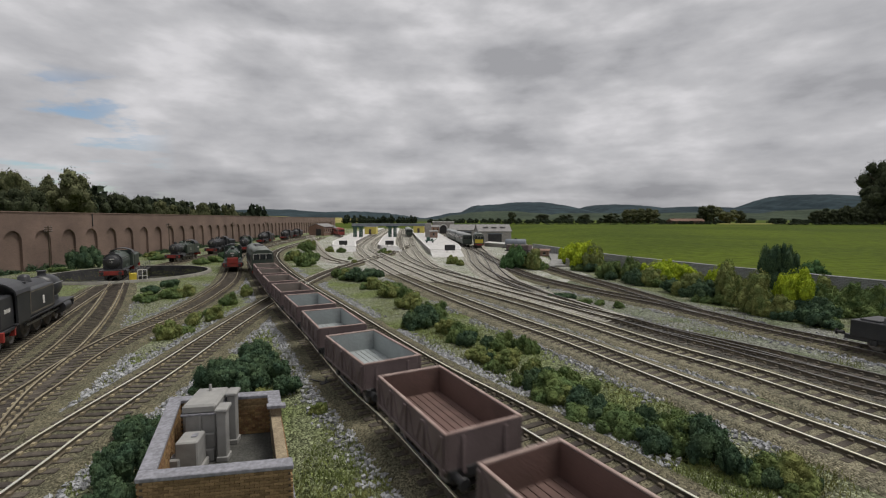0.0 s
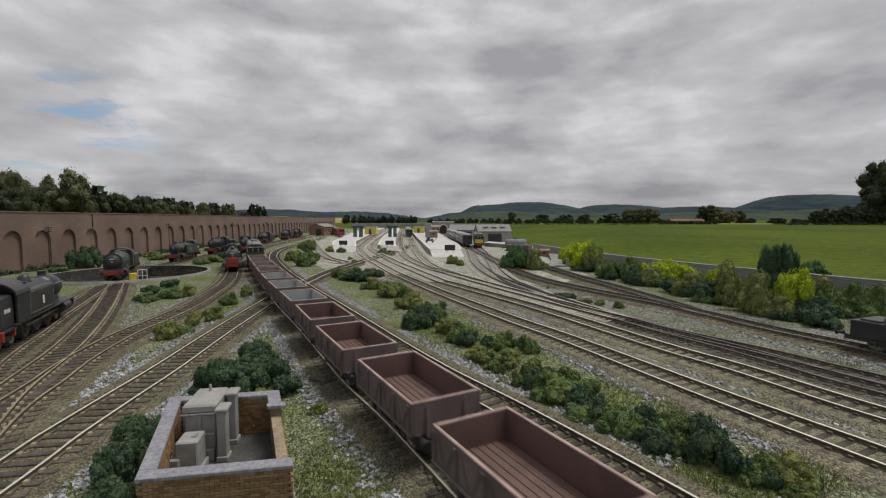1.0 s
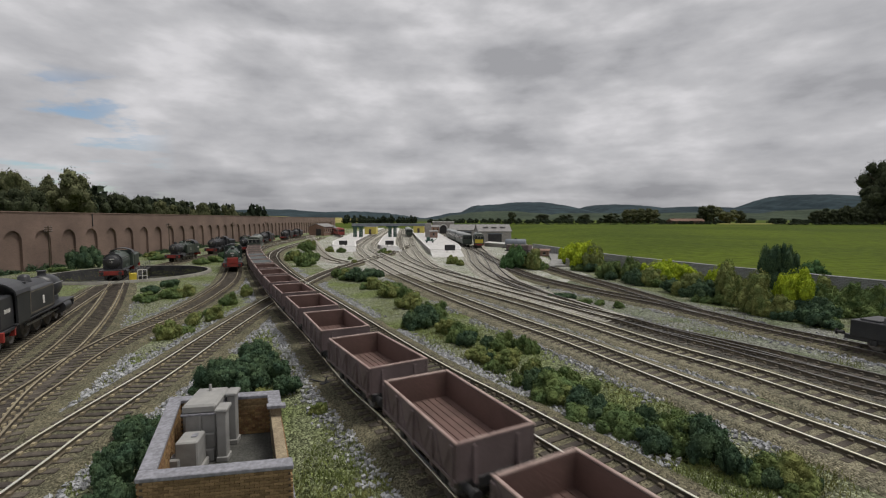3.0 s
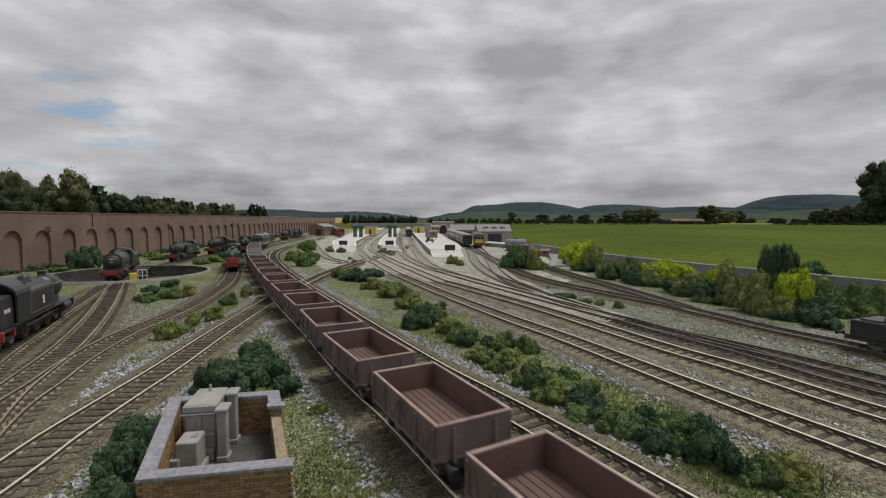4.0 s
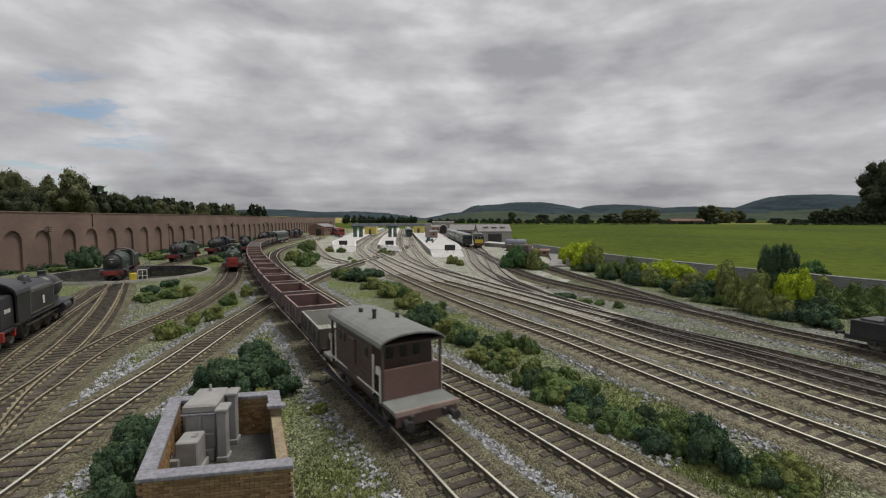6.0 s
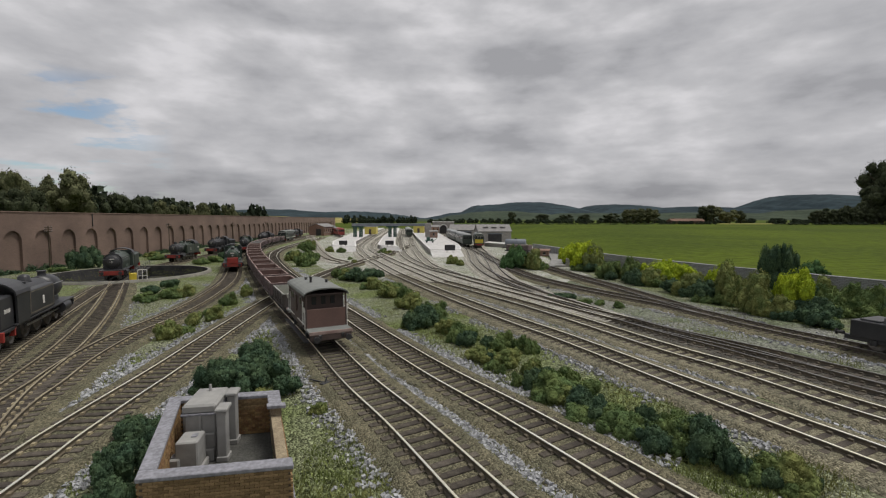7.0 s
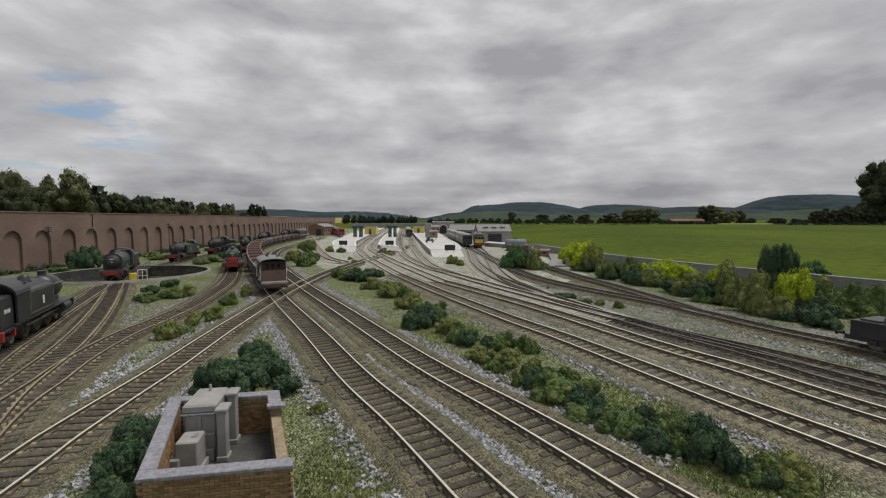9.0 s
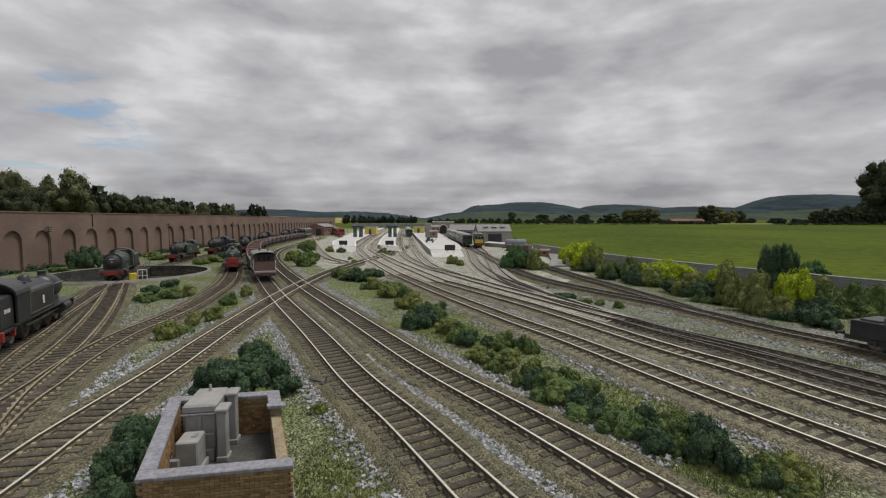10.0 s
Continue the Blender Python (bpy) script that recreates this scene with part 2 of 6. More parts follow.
make_ground()
TRACKS = {
    'A': [(52, 80), (15, 147), (-18, 208), (-53, 267), (-107, 371), (-192, 529), (-262, 668), (-381, 915), (-500, 1195), (-580, 1419), (-636, 1672), (-682, 2035), (-740, 2598)],
    'B': [(112, 80), (76, 147), (36, 216), (-17, 301), (-110, 475), (-201, 645), (-283, 806), (-367, 988), (-436, 1156), (-495, 1343), (-540, 1567), (-580, 1882), (-630, 2354)],
    'L': [(-150, 60), (-163, 161), (-168, 191), (-172, 231), (-177, 287), (-189, 385), (-203, 537), (-209, 668), (-205, 862), (-180, 1073), (-145, 1319), (-116, 1710)],
    'C': [(213, 90), (177, 174), (145, 244), (98, 357), (63, 430), (-3, 584), (-83, 789)],
    'C1': [(-83, 789), (-188, 1121), (-250, 1367), (-308, 1710), (-420, 2899), (-545, 4500)],
    'D': [(290, 90), (220, 205), (189, 281), (164, 331), (119, 443), (78, 533), (-3, 693)],
    'D1': [(-3, 693), (-106, 1001), (-173, 1232), (-239, 1504), (-292, 1981), (-372, 2899), (-500, 4500)],
    'E0': [(330, 90), (246, 246), (228, 291), (214, 327), (190, 379), (171, 428)],
    'E': [(171, 428), (137, 501), (89, 608), (16, 781), (-40, 926), (-95, 1156), (-139, 1504), (-211, 2215), (-313, 3427), (-400, 4500)],
    'E2': [(50, 706), (-10, 872), (-43, 1043), (-90, 1446), (-161, 2215), (-311, 3770), (-375, 4500)],
    'K0': [(372, 60), (268, 246), (230, 320), (190, 385), (164, 446)],
    'K': [(164, 446), (142, 518), (120, 595), (99, 680), (84, 772), (75, 893), (73, 1058), (80, 1253), (80, 1567), (42, 2100), (3, 2990)],
    'K2': [(124, 593), (104, 700), (100, 833), (108, 1014), (116, 1253), (120, 1504), (135, 1800)],
    'F': [(380, 150), (318, 314), (300, 355), (283, 395), (266, 452), (245, 512), (199, 603), (158, 713), (138, 826), (122, 1014), (103, 1343), (42, 2092)],
    'M': [(266, 452), (259, 518), (246, 623), (228, 734), (214, 842), (207, 988), (208, 1174)],
    'Y1': [(-200, 130), (-284, 264), (-316, 317), (-346, 375), (-378, 433), (-430, 533), (-490, 650)],
    'Y2': [(-180, 140), (-211, 195), (-240, 245), (-279, 329), (-331, 423), (-394, 526), (-492, 678)],
    'L2': [(-150, 100), (-211, 205), (-232, 260), (-246, 297), (-257, 337), (-265, 377), (-268, 420), (-276, 481), (-295, 566), (-330, 687), (-389, 833), (-483, 1043), (-560, 1260), (-640, 1500), (-690, 1720)],
    'N1': [(-585, 930), (-604, 1045), (-625, 1212), (-694, 1710), (-735, 2092), (-775, 2500), (-800, 2900)],
    'N2': [(-219, 1001), (-287, 1121), (-402, 1446), (-591, 2035), (-794, 2691)],
}
RAIL_Z, GAUGE = 5.0, 16.5
TT, TT_R = (-556, 800), 122.0  # the turntable's centre and radius


def track_bed(line, up=0.0):
    bm = B()
    prof = [(-25, 0.15), (-20, 2.0), (-9, 2.05), (0, 1.95), (9, 2.05), (20, 2.0), (25, 0.15)]
    prev = None
    for x, y, h in line[::2]:
        nx, ny = -math.sin(h), math.cos(h)
        ring = []
        for o, z in prof:
            w = o + 2.2 * noise.noise((x * 0.06, y * 0.06, o * 0.3))
            ring.append(bm.verts.new((x + nx * w, y + ny * w, z + (up + 0.25 * noise.noise((x * 0.3, y * 0.3, o)) if 0.5 < z else 0))))
        if prev:
            for k in range(len(ring) - 1):
                bm.faces.new((prev[k], prev[k + 1], ring[k + 1], ring[k]))
        prev = ring
    bmesh.ops.recalc_face_normals(bm, faces=bm.faces[:])
    if bm.faces[0].normal.z < 0:
        bmesh.ops.reverse_faces(bm, faces=bm.faces[:])
    return bm


def rail(line, side):
    bm = B()
    sec = [(-0.9, 2.6), (0.9, 2.6), (0.3, 3.2), (0.32, 4.2), (0.52, 4.35), (0.52, 4.8), (0.38, 5.0), (-0.38, 5.0), (-0.52, 4.8), (-0.52, 4.35), (-0.32, 4.2), (-0.3, 3.2)]
    prev = None
    for x, y, h in line:
        nx, ny = -math.sin(h), math.cos(h)
        o0 = side * (GAUGE / 2 + 0.6)
        ring = [bm.verts.new((x + nx * (o0 + o), y + ny * (o0 + o), z)) for o, z in sec]
        if prev:
            n = len(sec)
            for k in range(n):
                f = bm.faces.new((prev[k], prev[(k + 1) % n], ring[(k + 1) % n], ring[k]))
                f.material_index = 1 if k in (5, 6, 7) else 0
        prev = ring
    bmesh.ops.recalc_face_normals(bm, faces=bm.faces[:])
    return bm


SLEEPER_MESH = mesh_of("sleeper", box(B(), -15.5, 15.5, -1.75, 1.75, 1.0, 2.75, 0.25), SLEEPER)
CHAIR = material("tan_chair", (0.34, 0.29, 0.18), 0.85, 0, (0.15, 0.12, 0.08), 9, 0.7, 0.2, 0, "world")


def make_track(name, pts):
    fine = spline(pts, 4.0)
    t = thing("railway_track", "weathered model railway track on brown sandy ballast", "railway track", "tracks of the yard", "structure")
    grey = name in ('E', 'E2', 'C1', 'D1', 'K', 'K2', 'R', 'N2')
    part("track_bed", track_bed(fine, 0.55 if grey or name in ('C', 'D') else 0.15), GREY_BALLAST if grey else BUFF_BALLAST if name in ('C', 'D') else DARK_BALLAST if name in ('E0', 'K0') else BALLAST, t)
    head = DARK_RAIL if name in ('E0', 'K0', 'K', 'K2', 'M', 'F') else DULL_RAIL if name in ('L2', 'Y1', 'Y2', 'N1', 'N2') else RAIL_TOP
    for s in (-1, 1):
        part("rail", rail(fine, s), [RAIL_SIDE, head], t, "worn rail with a polished top")
    far, near = B(), 0
    for k, (x, y, h) in enumerate(spline(pts, 7.6)):
        jog = random.uniform(-1.2, 1.2)
        if name in NEAR and math.hypot(x, y) < NEAR[name]:
            ob = new("sleeper", SLEEPER_MESH)
            ob.parent, ob.matrix_basis = t, pose(x * MM, y * MM, 0, 0, 0, math.degrees(h) + 90 + jog)
            near += 1
        else:
            m = Matrix.Translation((x, y, 0)) @ Matrix.Rotation(h + math.pi / 2 + radians(jog), 4, "Z")
            vs = [far.verts.new(m @ Vector((sx, sy, sz))) for sz in (1.0, 2.7) for sx, sy in ((-15.5, -1.75), (15.5, -1.75), (15.5, 1.75), (-15.5, 1.75))]
            for a, b, c, d in ((4, 5, 6, 7), (0, 1, 5, 4), (1, 2, 6, 5), (2, 3, 7, 6), (3, 0, 4, 7)):
                far.faces.new((vs[a], vs[b], vs[c], vs[d]))
    chairs = B()
    for x, y, h in spline(pts, 7.6):
        if math.hypot(x, y) > 750 or y < 40:
            continue
        for o in (-GAUGE / 2 - 2.1, -GAUGE / 2 + 1.1, GAUGE / 2 - 1.1, GAUGE / 2 + 2.1):
            m = Matrix.Translation((x - math.sin(h) * o, y + math.cos(h) * o, 0)) @ Matrix.Rotation(h, 4, "Z")
            vs = [chairs.verts.new(m @ Vector((sx, sy, sz))) for sz, k in ((2.6, 1.0), (3.7, 0.7)) for sx, sy in ((-1.3 * k, -0.75), (1.3 * k, -0.75), (1.3 * k, 0.75), (-1.3 * k, 0.75))]
            for a, b, c, d in ((4, 5, 6, 7), (0, 1, 5, 4), (1, 2, 6, 5), (2, 3, 7, 6), (3, 0, 4, 7)):
                chairs.faces.new((vs[a], vs[b], vs[c], vs[d]))
    if chairs.verts:
        tagged(part("rail_chairs", chairs, CHAIR if name in ('L', 'L2', 'Y1', 'Y2') else RAIL_SIDE, t), kind="stuff")
    else:
        chairs.free()
    if far.verts:
        tagged(part("sleepers", far, PALE_SLEEPER if grey else SLEEPER, t), kind="stuff")
    else:
        far.free()
    return t


NEAR = {'A': 420, 'B': 420, 'L': 420, 'C': 420, 'D': 400, 'E0': 380, 'F': 420, 'L2': 420, 'Y2': 380, 'Y1': 380}


def make_yard():
    bm = B()
    edge = [(-870, 300), (-760, 640), (-803, 815), (-880, 2000), (-1090, 4650), (100, 4650), (200, 3050), (330, 1900), (330, 1300), (360, 800), (420, 560), (520, 330), (560, 60), (420, -700), (900, -1300), (500, -1500), (-300, -900), (-700, -200)]
    hole = [(TT[0] + (TT_R + 1) * math.cos(math.pi * k / 36), TT[1] + (TT_R + 1) * math.sin(math.pi * k / 36)) for k in range(72)]
    for loop in (edge, hole):
        vs = [bm.verts.new((x, y, 0)) for x, y in loop]
        for k in range(len(vs)):
            bm.edges.new((vs[k], vs[(k + 1) % len(vs)]))
    bmesh.ops.triangle_fill(bm, use_beauty=True, edges=bm.edges[:])
    bmesh.ops.recalc_face_normals(bm, faces=bm.faces[:])
    if bm.faces[0].normal.z < 0:
        bmesh.ops.reverse_faces(bm, faces=bm.faces[:])
    tagged(part("yard_ground", bm, EARTH), "brown earth of the railway yard with thin grass", "ground", "", "structure")


TRACKS['S'] = [(643, -990), (350, -460), (52, 80)]
make_yard()


def make_gravel():
    bm = B()
    vs = [bm.verts.new((x, y, 0.12)) for x, y in ((120, 300), (330, 215), (470, 120), (500, 200), (345, 400), (300, 520), (262, 760), (262, 1200), (320, 1900), (150, 3000), (-60, 3000), (-60, 4600), (-730, 4600), (-640, 2500), (-430, 1300), (-215, 860), (-60, 640), (20, 480))]
    bm.faces.new(vs)
    bmesh.ops.recalc_face_normals(bm, faces=bm.faces[:])
    if bm.faces[0].normal.z < 0:
        bmesh.ops.reverse_faces(bm, faces=bm.faces[:])
    tagged(part("gravel_ground", bm, GRAVEL), "pale grey gravel round the station tracks", "ground", "", "structure")


make_gravel()


def make_station_ground():
    bm = B()
    bm.faces.new([bm.verts.new((x, y, 0.3)) for x, y in ((-60, 700), (60, 640), (190, 700), (258, 800), (262, 1200), (320, 1900), (150, 2990), (-60, 3000), (-60, 4590), (-730, 4590), (-640, 2500), (-430, 1300), (-225, 870))])
    bmesh.ops.recalc_face_normals(bm, faces=bm.faces[:])
    if bm.faces[0].normal.z < 0:
        bmesh.ops.reverse_faces(bm, faces=bm.faces[:])
    tagged(part("station_ground", bm, STATION_GRAVEL), "pale dusty gravel between the station tracks", "ground", "", "structure")


make_station_ground()
for key, pts in TRACKS.items():
    make_track(key, pts)


# ---- distance ----
FAR_HEDGE = material("far_woods", (0.045, 0.058, 0.036), 1.0, 0, (0.03, 0.04, 0.026), 150, 25, 0.5)
STUBBLE = material("ripe_corn", (0.3, 0.25, 0.09), 1.0, 0, (0.2, 0.19, 0.07), 900, 60, 0)
PASTURE = material("far_pasture", (0.05, 0.066, 0.042), 1.0, 0, (0.032, 0.044, 0.03), 1500, 200, 0)
BARK = material("bark", (0.06, 0.048, 0.035), 0.95, 0, (0.1, 0.085, 0.06), 5, 0.8, 0.8)


def bumps(x, hills):
    """Flat-topped hills: the highest of them at x."""
    return sum((h * math.exp(-abs((x - c) / w) ** 3)) ** 4 for c, w, h in hills) ** 0.25


def ridge(name, label, dist, x0, x1, base, hills, mat, rough, step=90, deep=0.5):
    """A range of hills across the view at a distance; x and heights in millimetres."""
    bm, rows = B(), []
    n = int((x1 - x0) / step)
    for k in range(n + 1):
        x = x0 + k * step
        fade = min(1.0, min(k, n - k) / (n * 0.06))
        top = base + fade * max(0.0, bumps(x, hills) + rough * (noise.noise((x / 900, dist, 0)) + 0.5 * noise.noise((x / 260, dist, 3))))
        rows.append([bm.verts.new((x, dist * (1 - deep * (1 - f)), base - 60 + (top - base + 60) * (1 - (1 - f) ** 2) + rough * 0.4 * (f * (1 - f)) * noise.noise((x / 400, f * 6, 1)))) for f in (0, 0.2, 0.4, 0.6, 0.8, 1.0)]
                    + [bm.verts.new((x, dist * 1.2, base - 60))])
    for u, v in zip(rows, rows[1:]):
        for j in range(len(u) - 1):
            bm.faces.new((u[j], v[j], v[j + 1], u[j + 1]))
    bmesh.ops.recalc_face_normals(bm, faces=bm.faces[:])
    ob = part(name, bm, mat, None, "", True)
    return tagged(ob, label, "hill", "", "structure")


ridge("hill_far", "long wooded hills on the horizon, painted hazy blue-green", 60000, -3000, 70000, 60,
      [(0, 5000, 900), (4800, 2600, 1750), (10500, 6500, 2200), (21500, 5200, 1900), (31500, 7500, 1600), (46500, 8200, 3150), (58000, 9000, 2700)], HAZY_HILL, 110, 300, 0.35)
ridge("hill_west", "hills far behind the brick wall, painted faint hazy blue", 70000, -42000, 3000, 60, [(-26000, 9000, 1500), (-14000, 9000, 1150)], HAZY_HILL, 150, 600, 0.3)
ridge("pasture_hill", "green pasture slopes below the hills", 30000, -12000, 34000, 40, [(3500, 3200, 560), (9000, 3000, 430), (16000, 3500, 470), (24000, 4000, 640), (31000, 4000, 700)], PASTURE, 70, 250, 0.4)
ridge("corn_hill", "ripe yellow corn field on a low rise", 20000, -13500, -2500, 30, [(-8300, 2600, 210), (-5000, 2600, 130)], STUBBLE, 20, 250, 0.5)


# ---- foliage ----
def flakes(seed, lumps, count, size):
    """Vertices and faces of small leaf flakes on lumps (x, y, z, r) of unit size."""
    rng = np.random.RandomState(seed)
    lump = np.array(lumps)
    pick = rng.choice(len(lump), count, p=lump[:, 3] ** 2 / (lump[:, 3] ** 2).sum())
    d = rng.normal(size=(count, 3))
    d /= np.linalg.norm(d, axis=1)[:, None]
    rad = lump[pick, 3] * rng.uniform(0.86, 1.2, count) + 0.04 * (rng.uniform(0, 1, count) > 0.8)
    c = lump[pick, :3] + d * rad[:, None]
    keep = c[:, 2] > 0.0
    c, d = c[keep], d[keep]
    n = len(c)
    a = np.cross(d + rng.normal(size=(n, 3)) * 0.6, rng.normal(size=(n, 3)))
    a /= np.linalg.norm(a, axis=1)[:, None] + 1e-9
    b = np.cross(d + rng.normal(size=(n, 3)) * 0.4, a)
    b /= np.linalg.norm(b, axis=1)[:, None] + 1e-9
    s = size * rng.uniform(0.5, 1.3, n)[:, None]
    v = np.stack([c - a * s, c - b * s * 0.7, c + a * s, c + b * s * 0.7 + d * s * 0.4], 1).reshape(-1, 3)
    return v, np.arange(4 * n).reshape(-1, 4)


def cluster_mesh(name, seed, lumps, count, size, mat):
    """Foam clumps: a knobbly ball for each lump, with flakes crumbling off its surface."""
    v, f = flakes(seed, lumps, count, size)
    ball = bmesh.new()
    bmesh.ops.create_icosphere(ball, subdivisions=2, radius=1.0)
    ball.verts.index_update()
    unit = np.array([w.co[:] for w in ball.verts])
    uf = np.array([[w.index for w in q.verts] for q in ball.faces])
    ball.free()
    rng = np.random.RandomState(seed + 500)
    cv, cf, off = [], [], 0
    for x, y, z, r in lumps:
        q = unit * (r * rng.uniform(0.78, 1.06, (len(unit), 1))) + np.array((x, y, z))
        q[:, 2] = np.maximum(q[:, 2], -0.02)
        cv.append(q)
        cf.append(uf + off)
        off += len(unit)
    me = bpy.data.meshes.new(name)
    me.from_pydata(np.concatenate(cv).tolist() + v.tolist(), [], np.concatenate(cf).tolist() + (f + off).tolist())
    me.materials.append(mat)
    return me


def knobs(r, base, each):
    """Smaller lumps sprouting from the surface of larger ones."""
    out = list(base)
    for x, y, z, q in base:
        for _ in range(each):
            d = Vector((r.gauss(0, 1), r.gauss(0, 1), r.gauss(0.35, 0.8))).normalized() * q * r.uniform(0.8, 1.05)
            if z + d.z > 0.02:
                out.append((x + d.x, y + d.y, z + d.z, q * r.uniform(0.26, 0.48)))
    return out


def bush_lumps(seed, n=10, each=9):
    r = random.Random(seed)
    base = [(0, 0, 0.32, 0.4)]
    for k in range(n):
        a, q = r.uniform(0, 6.283), r.uniform(0.25, 0.7)
        z = r.uniform(0.1, 0.75) * (1.15 - q * 0.75)
        base.append((q * math.cos(a), q * math.sin(a), z, r.uniform(0.17, 0.29)))
    return knobs(r, base, each)


BUSH_MESHES = [[cluster_mesh("bush", 7 * c + k, bush_lumps(7 * c + k), 9000, 0.027, BUSH[c]) for k in range(3)] for c in range(5)]
BUSH_WORDS = ["dark green", "mid green", "olive green", "bright lime green", "fresh green"]


def bush(x, y, w, h, kind, spread=1.0):
    ob = new("bush", BUSH_MESHES[kind][random.randrange(3)])
    ob.matrix_basis = pose(x * MM, y * MM, -0.0003, 0, 0, random.uniform(0, 360)) @ Matrix.Diagonal((w * 0.56 * MM * spread, w * 0.56 * MM, h * MM * 0.98, 1))
    return tagged(ob, BUSH_WORDS[kind] + " foam bush of model foliage on the ground", "bush", "bushes of the yard")


def tree_lumps(seed, n=26, narrow=1.0):
    r = random.Random(seed)
    out = [(0, 0, 0.6, 0.2)]
    for k in range(n):
        a, z = r.uniform(0, 6.283), r.uniform(0.18, 0.92)
        q = r.uniform(0.1, 0.42) * math.sin(math.pi * min(1, 0.12 + 0.8 * z)) ** 0.6 * narrow
        out.append((q * math.cos(a), q * math.sin(a), z, r.uniform(0.07, 0.14) * (0.6 + 0.4 * narrow)))
    return knobs(r, out, 5)


# crown colours dulled to grey olive: distance haze painted into the leaves
HAZED_LEAF = [material("hazed_leaf_dark", (0.045, 0.054, 0.032), 0.95, 0, (0.062, 0.072, 0.04), 40, 9, 0.5, -0.3, "world"),
            material("hazed_leaf_mid", (0.085, 0.095, 0.05), 0.95, 0, (0.115, 0.12, 0.06), 40, 9, 0.5, -0.3, "world"),
            material("hazed_leaf_olive", (0.135, 0.14, 0.075), 0.95, 0, (0.095, 0.105, 0.055), 40, 9, 0.5, -0.3, "world")]
CROWNS = {(c, k): cluster_mesh("crown", 90 + 5 * c + k, tree_lumps(90 + 5 * c + k, 26, 1.0 if k < 2 else 0.4), 7500, 0.015, HAZED_LEAF[c]) for c in (0, 1, 2) for k in range(3)}


def trunk_mesh(seed):
    r, bm = random.Random(seed), B()
    rod(bm, (0, 0, -0.02), (0.01, 0, 0.3), 0.03, 0.02, 8)
    rod(bm, (0.01, 0, 0.28), (0, 0.01, 0.75), 0.02, 0.006, 8)
    for k in range(9):
        a, z = r.uniform(0, 6.28), r.uniform(0.22, 0.6)
        rod(bm, (0, 0, z), (0.28 * math.cos(a), 0.28 * math.sin(a), z + r.uniform(0.12, 0.25)), 0.011, 0.003, 6)
    me = bpy.data.meshes.new("trunk")
    bm.to_mesh(me)
    bm.free()
    me.materials.append(BARK)
    return me


TRUNK = trunk_mesh(5)


def tree(x, y, z, w, h, colour, shape=0, label="leafy broad tree behind the railway"):
    t = thing("tree", label, "tree", "trees in the distance")
    t.matrix_basis = pose(x * MM, y * MM, z * MM, 0, 0, random.uniform(0, 360))
    size = Matrix.Diagonal((w * MM * (1.0 if shape < 2 else 2.2), w * MM * (1.0 if shape < 2 else 2.2), h * MM, 1))
    for nm, me in (("trunk", TRUNK), ("crown", CROWNS[(colour, shape)])):
        o = new(nm, me)
        o.parent, o.matrix_basis = t, size
    return t


def view(px, depth):
    return (px - 784) / 800 * depth


